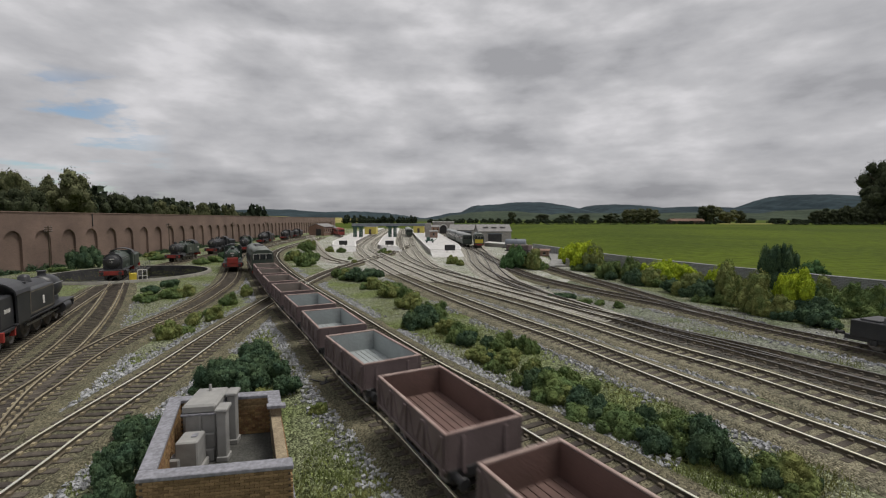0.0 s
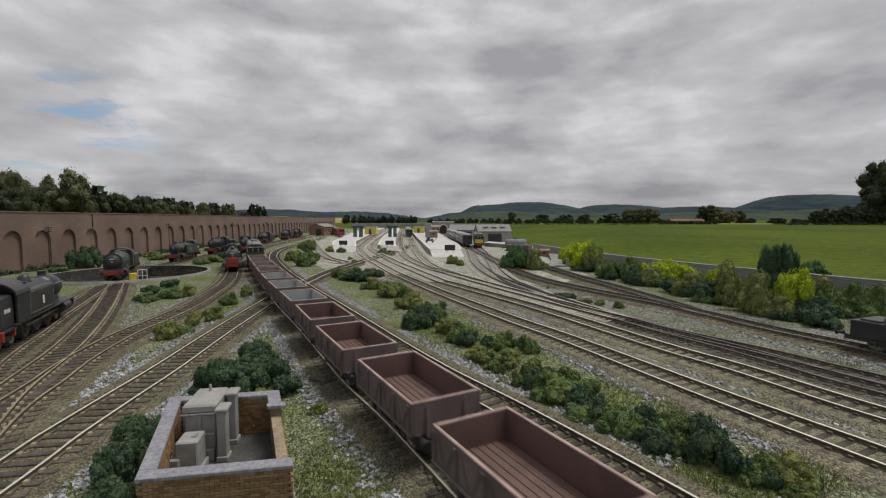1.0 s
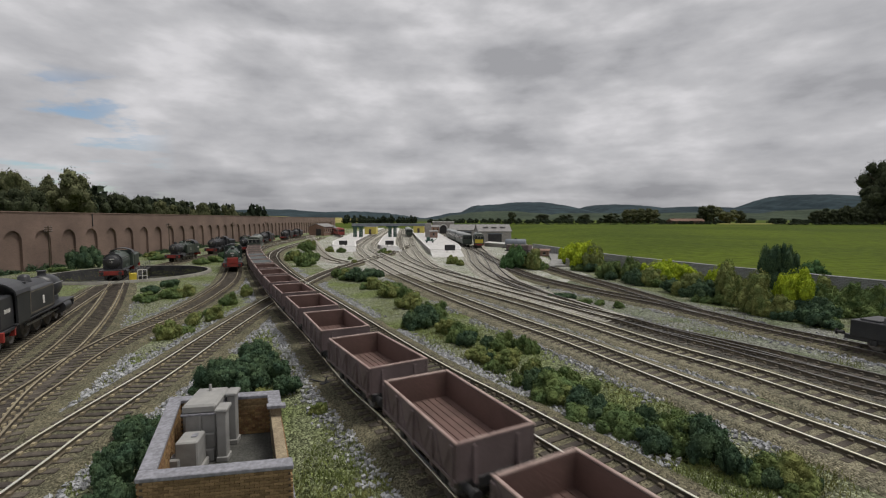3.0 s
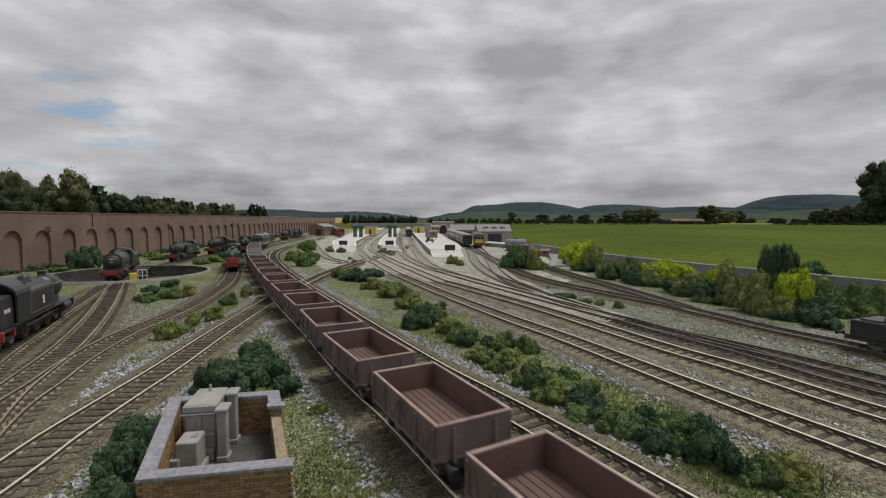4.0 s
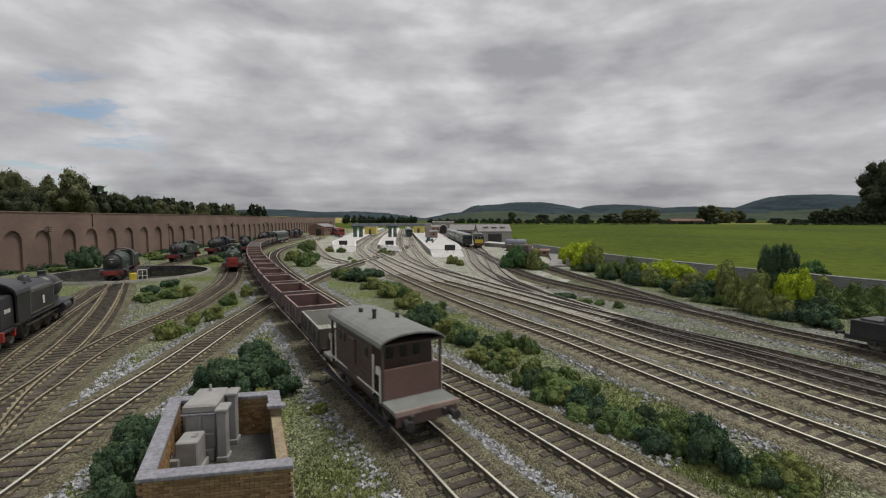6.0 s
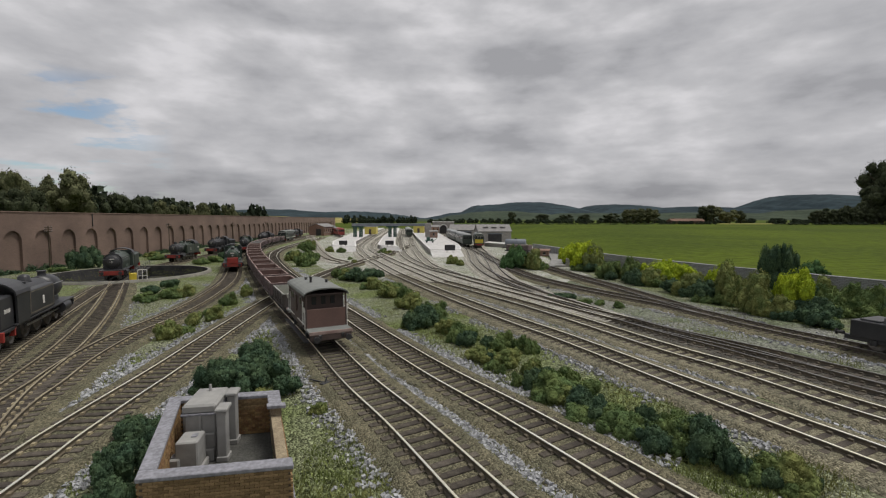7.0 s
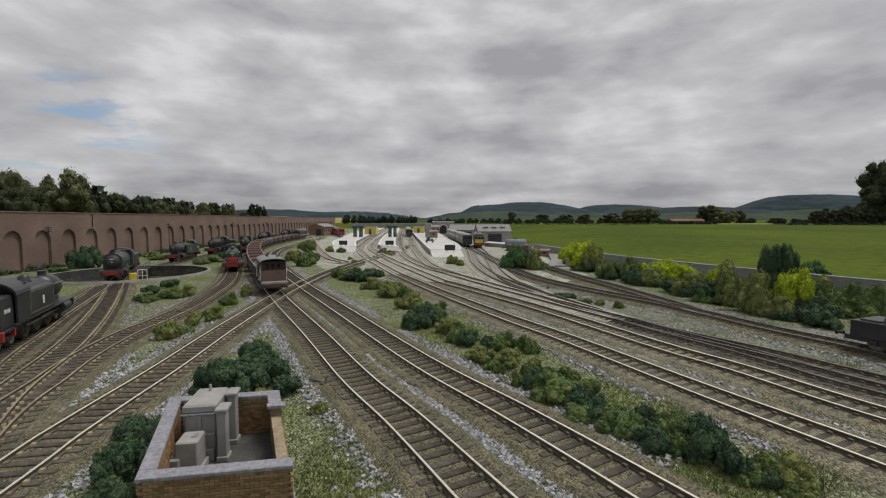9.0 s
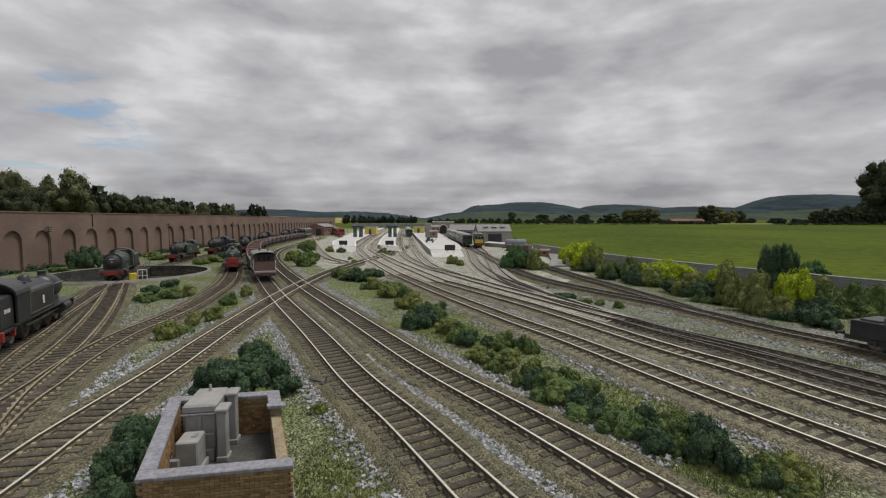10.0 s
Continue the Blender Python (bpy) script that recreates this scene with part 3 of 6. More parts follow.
def make_far_trees():
    # behind the brick wall: column across the view, height over the eye line, breadth, at a depth
    for px, up, wide, d, c, s in ((8, 84, 60, 2100, 2, 1), (38, 82, 66, 2000, 1, 0), (88, 74, 60, 2300, 2, 1), (122, 82, 92, 2200, 2, 0), (64, 50, 60, 1900, 0, 1), (18, 54, 70, 1900, 0, 0),
                                  (150, 52, 55, 2500, 0, 1), (178, 40, 50, 2600, 0, 0), (212, 44, 62, 2700, 0, 1), (246, 38, 50, 2800, 0, 0), (284, 32, 30, 3000, 1, 2), (300, 34, 44, 3000, 1, 1),
                                  (322, 32, 30, 3100, 0, 0), (345, 28, 34, 3200, 1, 1), (362, 30, 22, 3200, 1, 2), (378, 28, 30, 3300, 0, 0), (405, 27, 26, 3400, 1, 1), (416, 25, 22, 3500, 2, 0)):
        k = d / 800
        tree(view(px, d), d, -3, wide * k, 102 + up * k, c, s, "tall leafy tree behind the brick wall")
    # along the far side of the meadow
    for px, up, wide, d, c, s in ((1560, 100, 80, 4300, 0, 0), (1590, 118, 90, 4300, 0, 1), (1545, 60, 60, 4300, 0, 1), (1262, 24, 44, 4800, 1, 0), (1245, 22, 36, 4800, 0, 1), (1290, 17, 30, 4900, 1, 1),
                                  (1108, 17, 18, 5200, 1, 2), (1120, 18, 18, 5200, 2, 2), (1134, 19, 18, 5200, 1, 2), (1147, 19, 18, 5200, 1, 2), (1158, 17, 16, 5200, 2, 2), (1080, 10, 34, 4700, 0, 0), (905, 12, 18, 5000, 0, 1),
                                  (960, 8, 30, 6000, 0, 1), (1000, 8, 30, 6100, 0, 0), (1035, 8, 26, 6000, 0, 1), (1310, 14, 16, 4900, 0, 2)):
        k = d / 800
        tree(view(px, d), d, 49, wide * k, 52 + up * k, c, s)
    for k in range(13):
        d = 4250
        tree(view(1440 + k * 10, d), d, 49, 22 * d / 800, 85 + (8 + 1.1 * k + random.uniform(-3, 3)) * d / 800, 0, k % 2, "tree of a tall dark hedge beyond the meadow")
    # low hedges and woods on the horizon
    lumps = []
    r = random.Random(4)
    for px0, px1, d, z, h, n in ((420, 560, 6500, 0, 110, 26), (300, 460, 4200, -3, 215, 22), (150, 330, 3200, -3, 245, 20), (-20, 170, 2600, -3, 265, 18), (760, 1568, 5600, 49, 55, 120), (880, 1180, 4300, 49, 10, 60), (1180, 1260, 4300, 49, 30, 26), (1380, 1568, 4150, 49, 20, 30),
                                 (610, 735, 9000, 20, 150, 22)):
        for k in range(n):
            px = px0 + (px1 - px0) * (k + r.random()) / n
            lumps.append((view(px, d), d * r.uniform(0.97, 1.03), z, h * r.uniform(0.75, 1.25), max((px1 - px0) / n * d / 800 * 1.1, 0.55 * h)))
    v, f, off = [], [], 0
    unit, uf = flakes(3, bush_lumps(3, 10, 0), 330, 0.14)
    for x, y, z, h, w in lumps:
        q = unit * np.array((w * 1.1, w * 1.1, h)) * MM + np.array((x, y, z)) * MM
        v += q.tolist()
        f += (uf + off).tolist()
        off += len(q)
    me = bpy.data.meshes.new("hedgerows")
    me.from_pydata(v, [], f)
    me.materials.append(FAR_HEDGE)
    tagged(new("hedgerows", me), "dark hedgerows and woods between far fields", "hedge", "", "stuff")
    bm = B()
    vs = [bm.verts.new((view(px, d), d, 50.2)) for px, d in ((1262, 4350), (1395, 4350), (1405, 5000), (1275, 5000))]
    bm.faces.new(vs)
    tagged(part("stubble_field", bm, STUBBLE), "pale yellow stubble field beyond the meadow", "field", "", "structure")
    # a farm barn beyond the meadow
    b = thing("barn", "low brown barn beyond the meadow", "barn")
    put(b, view(1212, 4700), 4700, 49)
    part("barn_wall", box(B(), -160, 160, -60, 60, 0, 30), material("barn_timber", (0.14, 0.1, 0.075), 0.9, 0, None, 60, 8), b)
    part("roof", prism(B(), [(-66, 30), (0, 55), (66, 30), (0, 34)], -170, 170, "x"), material("barn_roof", (0.2, 0.13, 0.1), 0.9, 0, None, 80, 8), b)


make_far_trees()


# ---- retaining wall with blind arches ----
def brick_material(name, a, b, mortar, wide, high, mix=0.5):
    m = bpy.data.materials.new(name)
    m.use_nodes = True
    n, l = m.node_tree.nodes, m.node_tree.links
    p = n["Principled BSDF"]
    p.inputs["Roughness"].default_value = 0.92
    co, mp, tx = n.new("ShaderNodeTexCoord"), n.new("ShaderNodeMapping"), n.new("ShaderNodeTexBrick")
    mp.inputs["Rotation"].default_value = (radians(90), 0, 0)
    l.new(co.outputs["Object"], mp.inputs[0])
    l.new(mp.outputs[0], tx.inputs[0])
    tx.inputs["Scale"].default_value = 1.0
    tx.inputs["Brick Width"].default_value, tx.inputs["Row Height"].default_value = wide * MM, high * MM
    tx.inputs["Mortar Size"].default_value = 0.12 * high * MM
    tx.inputs["Color1"].default_value, tx.inputs["Color2"].default_value, tx.inputs["Mortar"].default_value = (*a, 1), (*b, 1), (*mortar, 1)
    big = n.new("ShaderNodeTexNoise")
    big.inputs["Scale"].default_value, big.inputs["Detail"].default_value = 14, 6
    l.new(co.outputs["Object"], big.inputs[0])
    mr, hsv = n.new("ShaderNodeMapRange"), n.new("ShaderNodeHueSaturation")
    l.new(big.outputs[0], mr.inputs[0])
    mr.inputs[1].default_value, mr.inputs[2].default_value, mr.inputs[3].default_value, mr.inputs[4].default_value = 0.3, 0.7, 0.78, 1.2
    l.new(tx.outputs["Color"], hsv.inputs["Color"])
    l.new(mr.outputs[0], hsv.inputs["Value"])
    l.new(hsv.outputs[0], p.inputs["Base Color"])
    bp = n.new("ShaderNodeBump")
    bp.inputs["Strength"].default_value, bp.inputs["Distance"].default_value, bp.invert = 0.6, 0.15 * MM, True
    l.new(tx.outputs["Fac"], bp.inputs["Height"])
    l.new(bp.outputs[0], p.inputs["Normal"])
    return m


WALL_BRICK = brick_material("retaining_wall_brick", (0.215, 0.145, 0.115), (0.175, 0.118, 0.094), (0.115, 0.085, 0.07), 4.8, 2.0)
WALL_A, WALL_B = Vector((-722 - 0.08 * 430, 430)), Vector((-722 - 0.08 * 4600, 4600))


def make_wall():
    along = WALL_B - WALL_A
    L, bay, top = along.length, 69.3, 112.0
    w = thing("wall_west", "long tall brown brick retaining wall with blind arches", "wall", "", "structure")
    w.matrix_basis = pose(WALL_A.x * MM, WALL_A.y * MM, 0, 0, 0, math.degrees(math.atan2(along.y, along.x)))
    part("wall_core", box(B(), -300, L, 5, 16, -3, top - 0.5), WALL_BRICK, w)
    # the first arch's far edge lies 847 along the depth
    first = (847 - 430) * math.hypot(1, 0.08) - 19.5 - 9 * bay
    n = int((L - first) / bay)
    for k in range(n):
        c = first + k * bay
        # one bay: pier halves and spandrel with an arched opening
        out = [(c - bay / 2, -3), (c - bay / 2, top - 1), (c + bay / 2, top - 1), (c + bay / 2, -3), (c + 19.5, -3)]
        for q in range(11):
            a = math.pi * q / 10
            out.append((c + 19.5 * math.cos(a), 58 + 19.5 * math.sin(a)))
        out.append((c - 19.5, -3))
        part("wall_bay", prism(B(), out, 0, 5.2, "y"), WALL_BRICK, w)
    part("coping", box(B(), -300, L, -1.2, 17, top - 1.0, top + 1.2, 0.4), material("coping_brick", (0.2, 0.145, 0.115), 0.9, 0, None, 12, 1.5), w)
    part("drainpipe", rod(B(), (611, -1.2, 82), (611, -1.2, 112), 1.0, None, 8), BLACK, w, "black iron drainpipe")
    # weeds along the foot and the crest
    r = random.Random(2)
    unit, uf = flakes(5, bush_lumps(5, 10, 0), 260, 0.12)
    v, f, off = [], [], 0
    for k in range(210):
        s = r.uniform(150, 2600)
        wide, high = r.uniform(10, 26), r.uniform(6, 17)
        q = unit * np.array((wide, wide * 0.5, high)) + np.array((s, -9, -1.5))
        v += (q * MM).tolist()
        f += (uf + off).tolist()
        off += len(q)
    me = bpy.data.meshes.new("weeds")
    me.from_pydata(v, [], f)
    me.materials.append(BUSH[0])
    o = tagged(new("weeds", me), "low green weeds along the foot of the wall", "weeds", "", "stuff")
    o.matrix_basis = w.matrix_basis


make_wall()


def telegraph_pole(x, y, h):
    p = thing("telegraph_pole", "dark wooden telegraph pole with crossarms beside the wall", "pole", "telegraph poles")
    put(p, x, y)
    part("pole", rod(B(), (0, 0, -1), (0, 0, h), 1.3, 0.9, 10), BARK, p)
    for k in range(3):
        arm = part("crossarm", box(B(), -8, 8, -0.5, 0.5, h - 4 - 4 * k, h - 2.8 - 4 * k, 0.1), BARK, p)
        for x2 in (-7, -3.5, 3.5, 7):
            part("insulator", rod(B(), (x2, 0, h - 2.8 - 4 * k), (x2, 0, h - 1.2 - 4 * k), 0.5, 0.3, 8), STONE, arm, "pale ceramic insulator")


for x, y in ((-768, 880), (-806, 1330), (-850, 1830), (-880, 2250)):
    telegraph_pole(x, y, 86)


# ---- goods train ----
TAUPE = material("taupe_planks", (0.2, 0.175, 0.155), 0.75, 0, (0.16, 0.14, 0.125), 10, 0.8, 0.2)
PALE = material("pale_grey_planks", (0.34, 0.345, 0.3), 0.75, 0, (0.27, 0.275, 0.24), 10, 0.8, 0.2)
DRAB = material("drab_brown_paint", (0.085, 0.075, 0.068), 0.65, 0, (0.065, 0.055, 0.05), 18, 1.0, 0.1)
VAN_BROWN = material("van_brown", (0.062, 0.043, 0.038), 0.6, 0, (0.078, 0.052, 0.045), 16, 1.0, 0.1)
VAN_END = material("van_end_brown", (0.15, 0.085, 0.07), 0.65, 0, (0.12, 0.07, 0.058), 16, 1.0, 0.1)
ROOF_GREY = material("van_roof", (0.17, 0.178, 0.166), 0.75, 0, (0.15, 0.158, 0.15), 30, 5, 0.04)
WHITE = material("white_paint", (0.66, 0.65, 0.61), 0.6, 0, (0.5, 0.48, 0.44), 6, 0.8, 0.1)
GLASS_DARK = material("dark_window", (0.02, 0.024, 0.026), 0.12, 0, (0.03, 0.034, 0.036), 6, 1, 0)
LOCO_GREEN = material("loco_green", (0.03, 0.044, 0.032), 0.45, 0, (0.04, 0.052, 0.04), 16, 1, 0.05)
YELLOW = material("warning_yellow", (0.62, 0.47, 0.03), 0.5, 0, (0.52, 0.4, 0.04), 8, 1, 0.05)
RED = material("buffer_red", (0.30, 0.03, 0.022), 0.5, 0, (0.22, 0.028, 0.02), 6, 1, 0.05)
LOCO_ROOF = material("loco_roof", (0.2, 0.215, 0.2), 0.6, 0, (0.14, 0.15, 0.14), 14, 1, 0.1)


def wheel(bm, s, y, r=6.2, half=8.0):
    """A flanged wheel on side s of an axle at y."""
    prof = [(s * (half - 1.4), 1.5), (s * (half - 1.4), r + 0.7), (s * (half - 1.0), r + 0.7), (s * (half - 0.8), r), (s * (half + 1.0), r - 0.1), (s * (half + 1.1), r - 1.0), (s * (half + 0.4), r - 1.2), (s * (half + 0.5), 1.6), (s * (half + 1.0), 1.4)]
    return lathe(bm, prof, "x", 20, (0, y, r))


def buffers(t, half, z=9.6, x=11.2, mat=None):
    for s in (-1, 1):
        for xx in (-x, x):
            part("buffer", lathe(B(), [(s * half, 1.5), (s * (half + 3.0), 1.2), (s * (half + 3.1), 0.8), (s * (half + 4.4), 0.8), (s * (half + 4.5), 2.3), (s * (half + 5.1), 2.1)], "y", 14, (xx, 0, z)), mat or BLACK, t)


def make_wagon(words, inside, paint=None, edge=None):
    L, W, z0, z1, t = 62.0, 31.0, 12.0, 25.0, 1.0
    w = thing("mineral_wagon", words, "wagon", "goods train")
    paint, edge, h = paint or BODY, edge or RIM, L / 2
    for s in (-1, 1):
        def across(a, b):
            return (a, b) if s > 0 else (-b, -a)
        side = part("side_panel", box(B(), *across(W / 2 - t, W / 2), -h, h, z0, z1 - 0.7, 0.2), paint, w)
        part("rim", box(B(), *across(W / 2 - t - 0.15, W / 2 + 0.15), -h - 0.15, h + 0.15, z1 - 0.7, z1, 0.2), edge, side, "scuffed pale rim")
        part("lining", box(B(), *across(W / 2 - t - 0.17, W / 2 - t - 0.02), -h + t, h - t, z0 + 1, z1 - 0.8), inside, side)
        end = part("end_panel", box(B(), -W / 2 + t, W / 2 - t, *across(h - t, h), z0, z1 - 0.7, 0.2), paint, w)
        part("rim", box(B(), -W / 2 + t + 0.2, W / 2 - t - 0.2, *across(h - t - 0.1, h + 0.1), z1 - 0.7, z1 - 0.02, 0.2), edge, end, "scuffed pale rim")
        part("lining", box(B(), -W / 2 + t, W / 2 - t, *across(h - t - 0.17, h - t - 0.02), z0 + 1, z1 - 0.8), inside, end)
        for x in (-8.5, 8.5):
            part("end_rib", prism(B(), [(s * h, z0 - 1), (s * (h + 1.2), z0 - 1), (s * (h + 0.4), z1 - 2), (s * h, z1 - 2)], x - 0.7, x + 0.7, "x"), paint, end)
        # pressed V ribs and uprights on the sides
        for y in (-29.6, -15.5, 0, 15.5, 29.6):
            part("stanchion", box(B(), *across(W / 2 - 0.05, W / 2 + 0.9), y - 0.7, y + 0.7, z0 - 1.5, z1 - 1.2, 0.25), paint, side)
        for y in (-22.5, -7.7, 7.7, 22.5):
            rib = B()
            for d in (-1, 1):
                prism(rib, [(y + d * 6.2, z1 - 2), (y + d * 5.0, z1 - 2), (y + d * 0.2, z0 + 1.5), (y + d * 1.4, z0 + 1.5)], *across(W / 2 - 0.02, W / 2 + 0.45), "x")
            part("diagonal_rib", rib, paint, side)
        part("side_rail", box(B(), *across(W / 2 - 0.05, W / 2 + 0.7), -h, h, z0 - 0.2, z0 + 1.2, 0.2), paint, side)
        part("solebar", box(B(), s * 11 - 1, s * 11 + 1, -h + 0.5, h - 0.5, 8.4, 12.0, 0.2), BLACK, w)
        part("headstock", box(B(), -14, 14, *across(h - 1.2, h + 0.2), 8.2, 12.3, 0.3), BLACK, w)
        part("coupling", box(box(B(), -2, 2, *across(h + 0.5, h + 9), 6.4, 7.2, 0.2), -0.6, 0.6, *across(h - 1, h + 5), 7.0, 9, 0.2), BLACK, w)
        bm = box(B(), s * 12.6 - 0.4, s * 12.6 + 0.4, -13, 12, 5.4, 6.2, 0.2)
        for y in (-10.5, 10.5):
            box(bm, s * 11 - 0.5, s * 11 + 0.5, y - 1, y + 1, 3.2, 8.6, 0.2)
        part("brake_gear", bm, BLACK, w)
    buffers(w, h + 0.2)
    pw = (W - 2 * t - 0.4) / 9
    for k in range(9):
        x = -W / 2 + t + 0.2 + k * pw
        part("floor_plank", box(B(), x + 0.14, x + pw - 0.14, -h + t + 0.1, h - t - 0.1, z0, z0 + 1.2, 0.15), inside, w)
    part("underfloor", box(B(), -W / 2 + t, W / 2 - t, -h + t, h - t, z0 - 0.6, z0 + 0.5), BLACK, w)
    for y in (-17.5, 17.5):
        ws = part("wheelset", rod(B(), (-9, y, 6.2), (9, y, 6.2), 1.0), BLACK, w)
        for s in (-1, 1):
            part("wheel", wheel(B(), s, y), STEEL, ws, "", True)
            part("axlebox", box(box(B(), s * 12.2 - 0.9, s * 12.2 + 0.9, y - 1.8, y + 1.8, 4.6, 8.8, 0.4), s * 12.2 - 0.6, s * 12.2 + 0.6, y - 6, y + 6, 8.0, 9.0, 0.3), BLACK, w)
    return w


def make_brake_van():
    v = thing("brake_van", "dark brown goods brake van with grey curved roof and end platforms", "brake van", "goods train")
    body = part("cabin", box(B(), -15.2, 15.2, -26, 26, 13, 38.6, 0.2), VAN_BROWN, v)
    # planked sides
    for s in (-1, 1):
        def across(a, b):
            return (a, b) if s > 0 else (-b, -a)
        for k in range(8):
            z = 13.3 + k * 3.13
            part("side_plank", box(B(), *across(15.15, 15.5), -26, 26, z, z + 2.95, 0.1), VAN_BROWN, body)
        part("ducket", box(B(), *across(15.3, 16.6), -5, 5, 22, 35, 0.6), VAN_BROWN, body, "projecting side lookout")
        for y in (-19, 19, 12):
            part("window", box(B(), *across(15.4, 15.8), y - 1.6, y + 1.6, 30, 35, 0.2), GLASS_DARK, body)
        # verandas: end wall, posts, white handrails
        y0 = s * 36
        end = part("veranda_end", box(B(), -15.2, 15.2, *across(35, 36), 13, 27.8, 0.2), VAN_END, v, "plain brown end wall")
        for x in (-14.6, 14.6):
            part("post", box(B(), x - 0.6, x + 0.6, *across(35, 36.2), 13, 38.6, 0.2), VAN_BROWN, end)
        for x in (-7, 0, 7):
            part("cabin_window", box(B(), x - 1.7, x + 1.7, *across(26, 26.3), 29.5, 35.5, 0.2), GLASS_DARK, body)
        for x in (-1, 1):
            part("handrail", box(B(), x * 15.5 - 0.45, x * 15.5 + 0.45, *across(26.5, 27.4), 15, 33, 0.2), WHITE, v, "white painted handrail")
            part("handrail", box(B(), x * 15.5 - 0.45, x * 15.5 + 0.45, *across(34.4, 35.4), 13, 28.5, 0.2), WHITE, v, "white painted handrail")
            part("lamp_iron", box(B(), x * 16.2 - 0.8, x * 16.2 + 0.8, *across(33, 35), 26, 29.5, 0.3), WHITE, v, "white side lamp")
            part("step_bar", box(B(), x * 15.9 - 0.35, x * 15.9 + 0.35, *across(8, 34), 16.5, 17.2, 0.1), WHITE, v, "white painted rail")
        part("end_platform", box(B(), -15.4, 15.4, *across(36.2, 50), 12.4, 14.2, 0.25), ROOF_GREY, v, "grey weighted end platform")
        part("platform_edge", box(B(), -15.6, 15.6, *across(50, 50.6), 12.2, 14.5, 0.15), RIM, v, "worn pale edge")
        part("headstock", box(B(), -15, 15, *across(49, 50.4), 7.6, 12.2, 0.3), VAN_BROWN, v)
        part("solebar", box(B(), s * 11.5 - 1, s * 11.5 + 1, -49, 49, 8.4, 13, 0.2), BLACK, v)
        part("footboard", box(B(), s * 16 - 1.6, s * 16 + 1.6, -44, 44, 5.4, 6.2, 0.2), BLACK, v)
        part("veranda_floor", box(B(), -15, 15, *across(26, 35), 12.6, 13.6), BLACK, v)
    arch = [(16.6 * math.sin(a), 38.5 + 4.9 * (math.cos(a) ** 0.9)) for a in [radians(-90 + 15 * k) for k in range(13)]]
    under = [(x * 0.985, z - 0.8) for x, z in arch[::-1]]
    part("roof", prism(B(), arch + under, -37.5, 37.5), ROOF_GREY, v, "weathered grey arched roof", False)
    part("stove_chimney", rod(rod(B(), (-4, -1, 42), (-4, -1, 47.6), 1.0), (-4, -1, 47.2), (-4, -1, 48), 1.3), BLACK, v)
    for x, y in ((-4, 18), (8, -3)):
        part("roof_vent", rod(rod(B(), (x, y, 40.5), (x, y, 44.8), 1.1), (x, y, 44.6), (x, y, 45.4), 1.5, 1.0), BLACK, v)
    for s in (-1, 1):
        for mid in (-24, 24):
            # bowed rain strips over the doors
            strip = B()
            for k in range(8):
                u0, u1 = -1 + k / 4, -0.75 + k / 4
                rod(strip, (s * (15.6 - 2.2 * (1 - u0 * u0)), mid + 9 * u0, 40.0 + 1.3 * (1 - u0 * u0)), (s * (15.6 - 2.2 * (1 - u1 * u1)), mid + 9 * u1, 40.0 + 1.3 * (1 - u1 * u1)), 0.3, None, 6)
            part("rain_strip", strip, ROOF_GREY, v)
    part("cabin_ceiling", box(B(), -15, 15, -36, 36, 38.1, 38.9), VAN_BROWN, v)
    buffers(v, 50.6)
    for y in (-25, 25):
        ws = part("wheelset", rod(B(), (-9, y, 6.2), (9, y, 6.2), 1.0), BLACK, v)
        for s in (-1, 1):
            part("wheel", wheel(B(), s, y), STEEL, ws, "", True)
            part("axlebox", box(B(), s * 12.4 - 0.9, s * 12.4 + 1.2, y - 2, y + 2, 4.6, 8.8, 0.4), BLACK, v)
    for s in (-1, 1):
        part("tail_lamp", box(B(), s * 8 - 1.1, s * 8 + 1.1, -51.2, -49.8, 9, 12, 0.3), BLACK, v)
    return v


def bogie(t, y, base=13.0):
    b = part("bogie", box(box(box(B(), -11.5, -10.3, y - base - 5, y + base + 5, 4.5, 8.5, 0.3), 10.3, 11.5, y - base - 5, y + base + 5, 4.5, 8.5, 0.3), -10, 10, y - 3, y + 3, 6, 9, 0.3), BLACK, t)
    for d in (-base, base):
        for s in (-1, 1):
            part("wheel", wheel(B(), s, y + d, 6.4), STEEL, b, "", True)


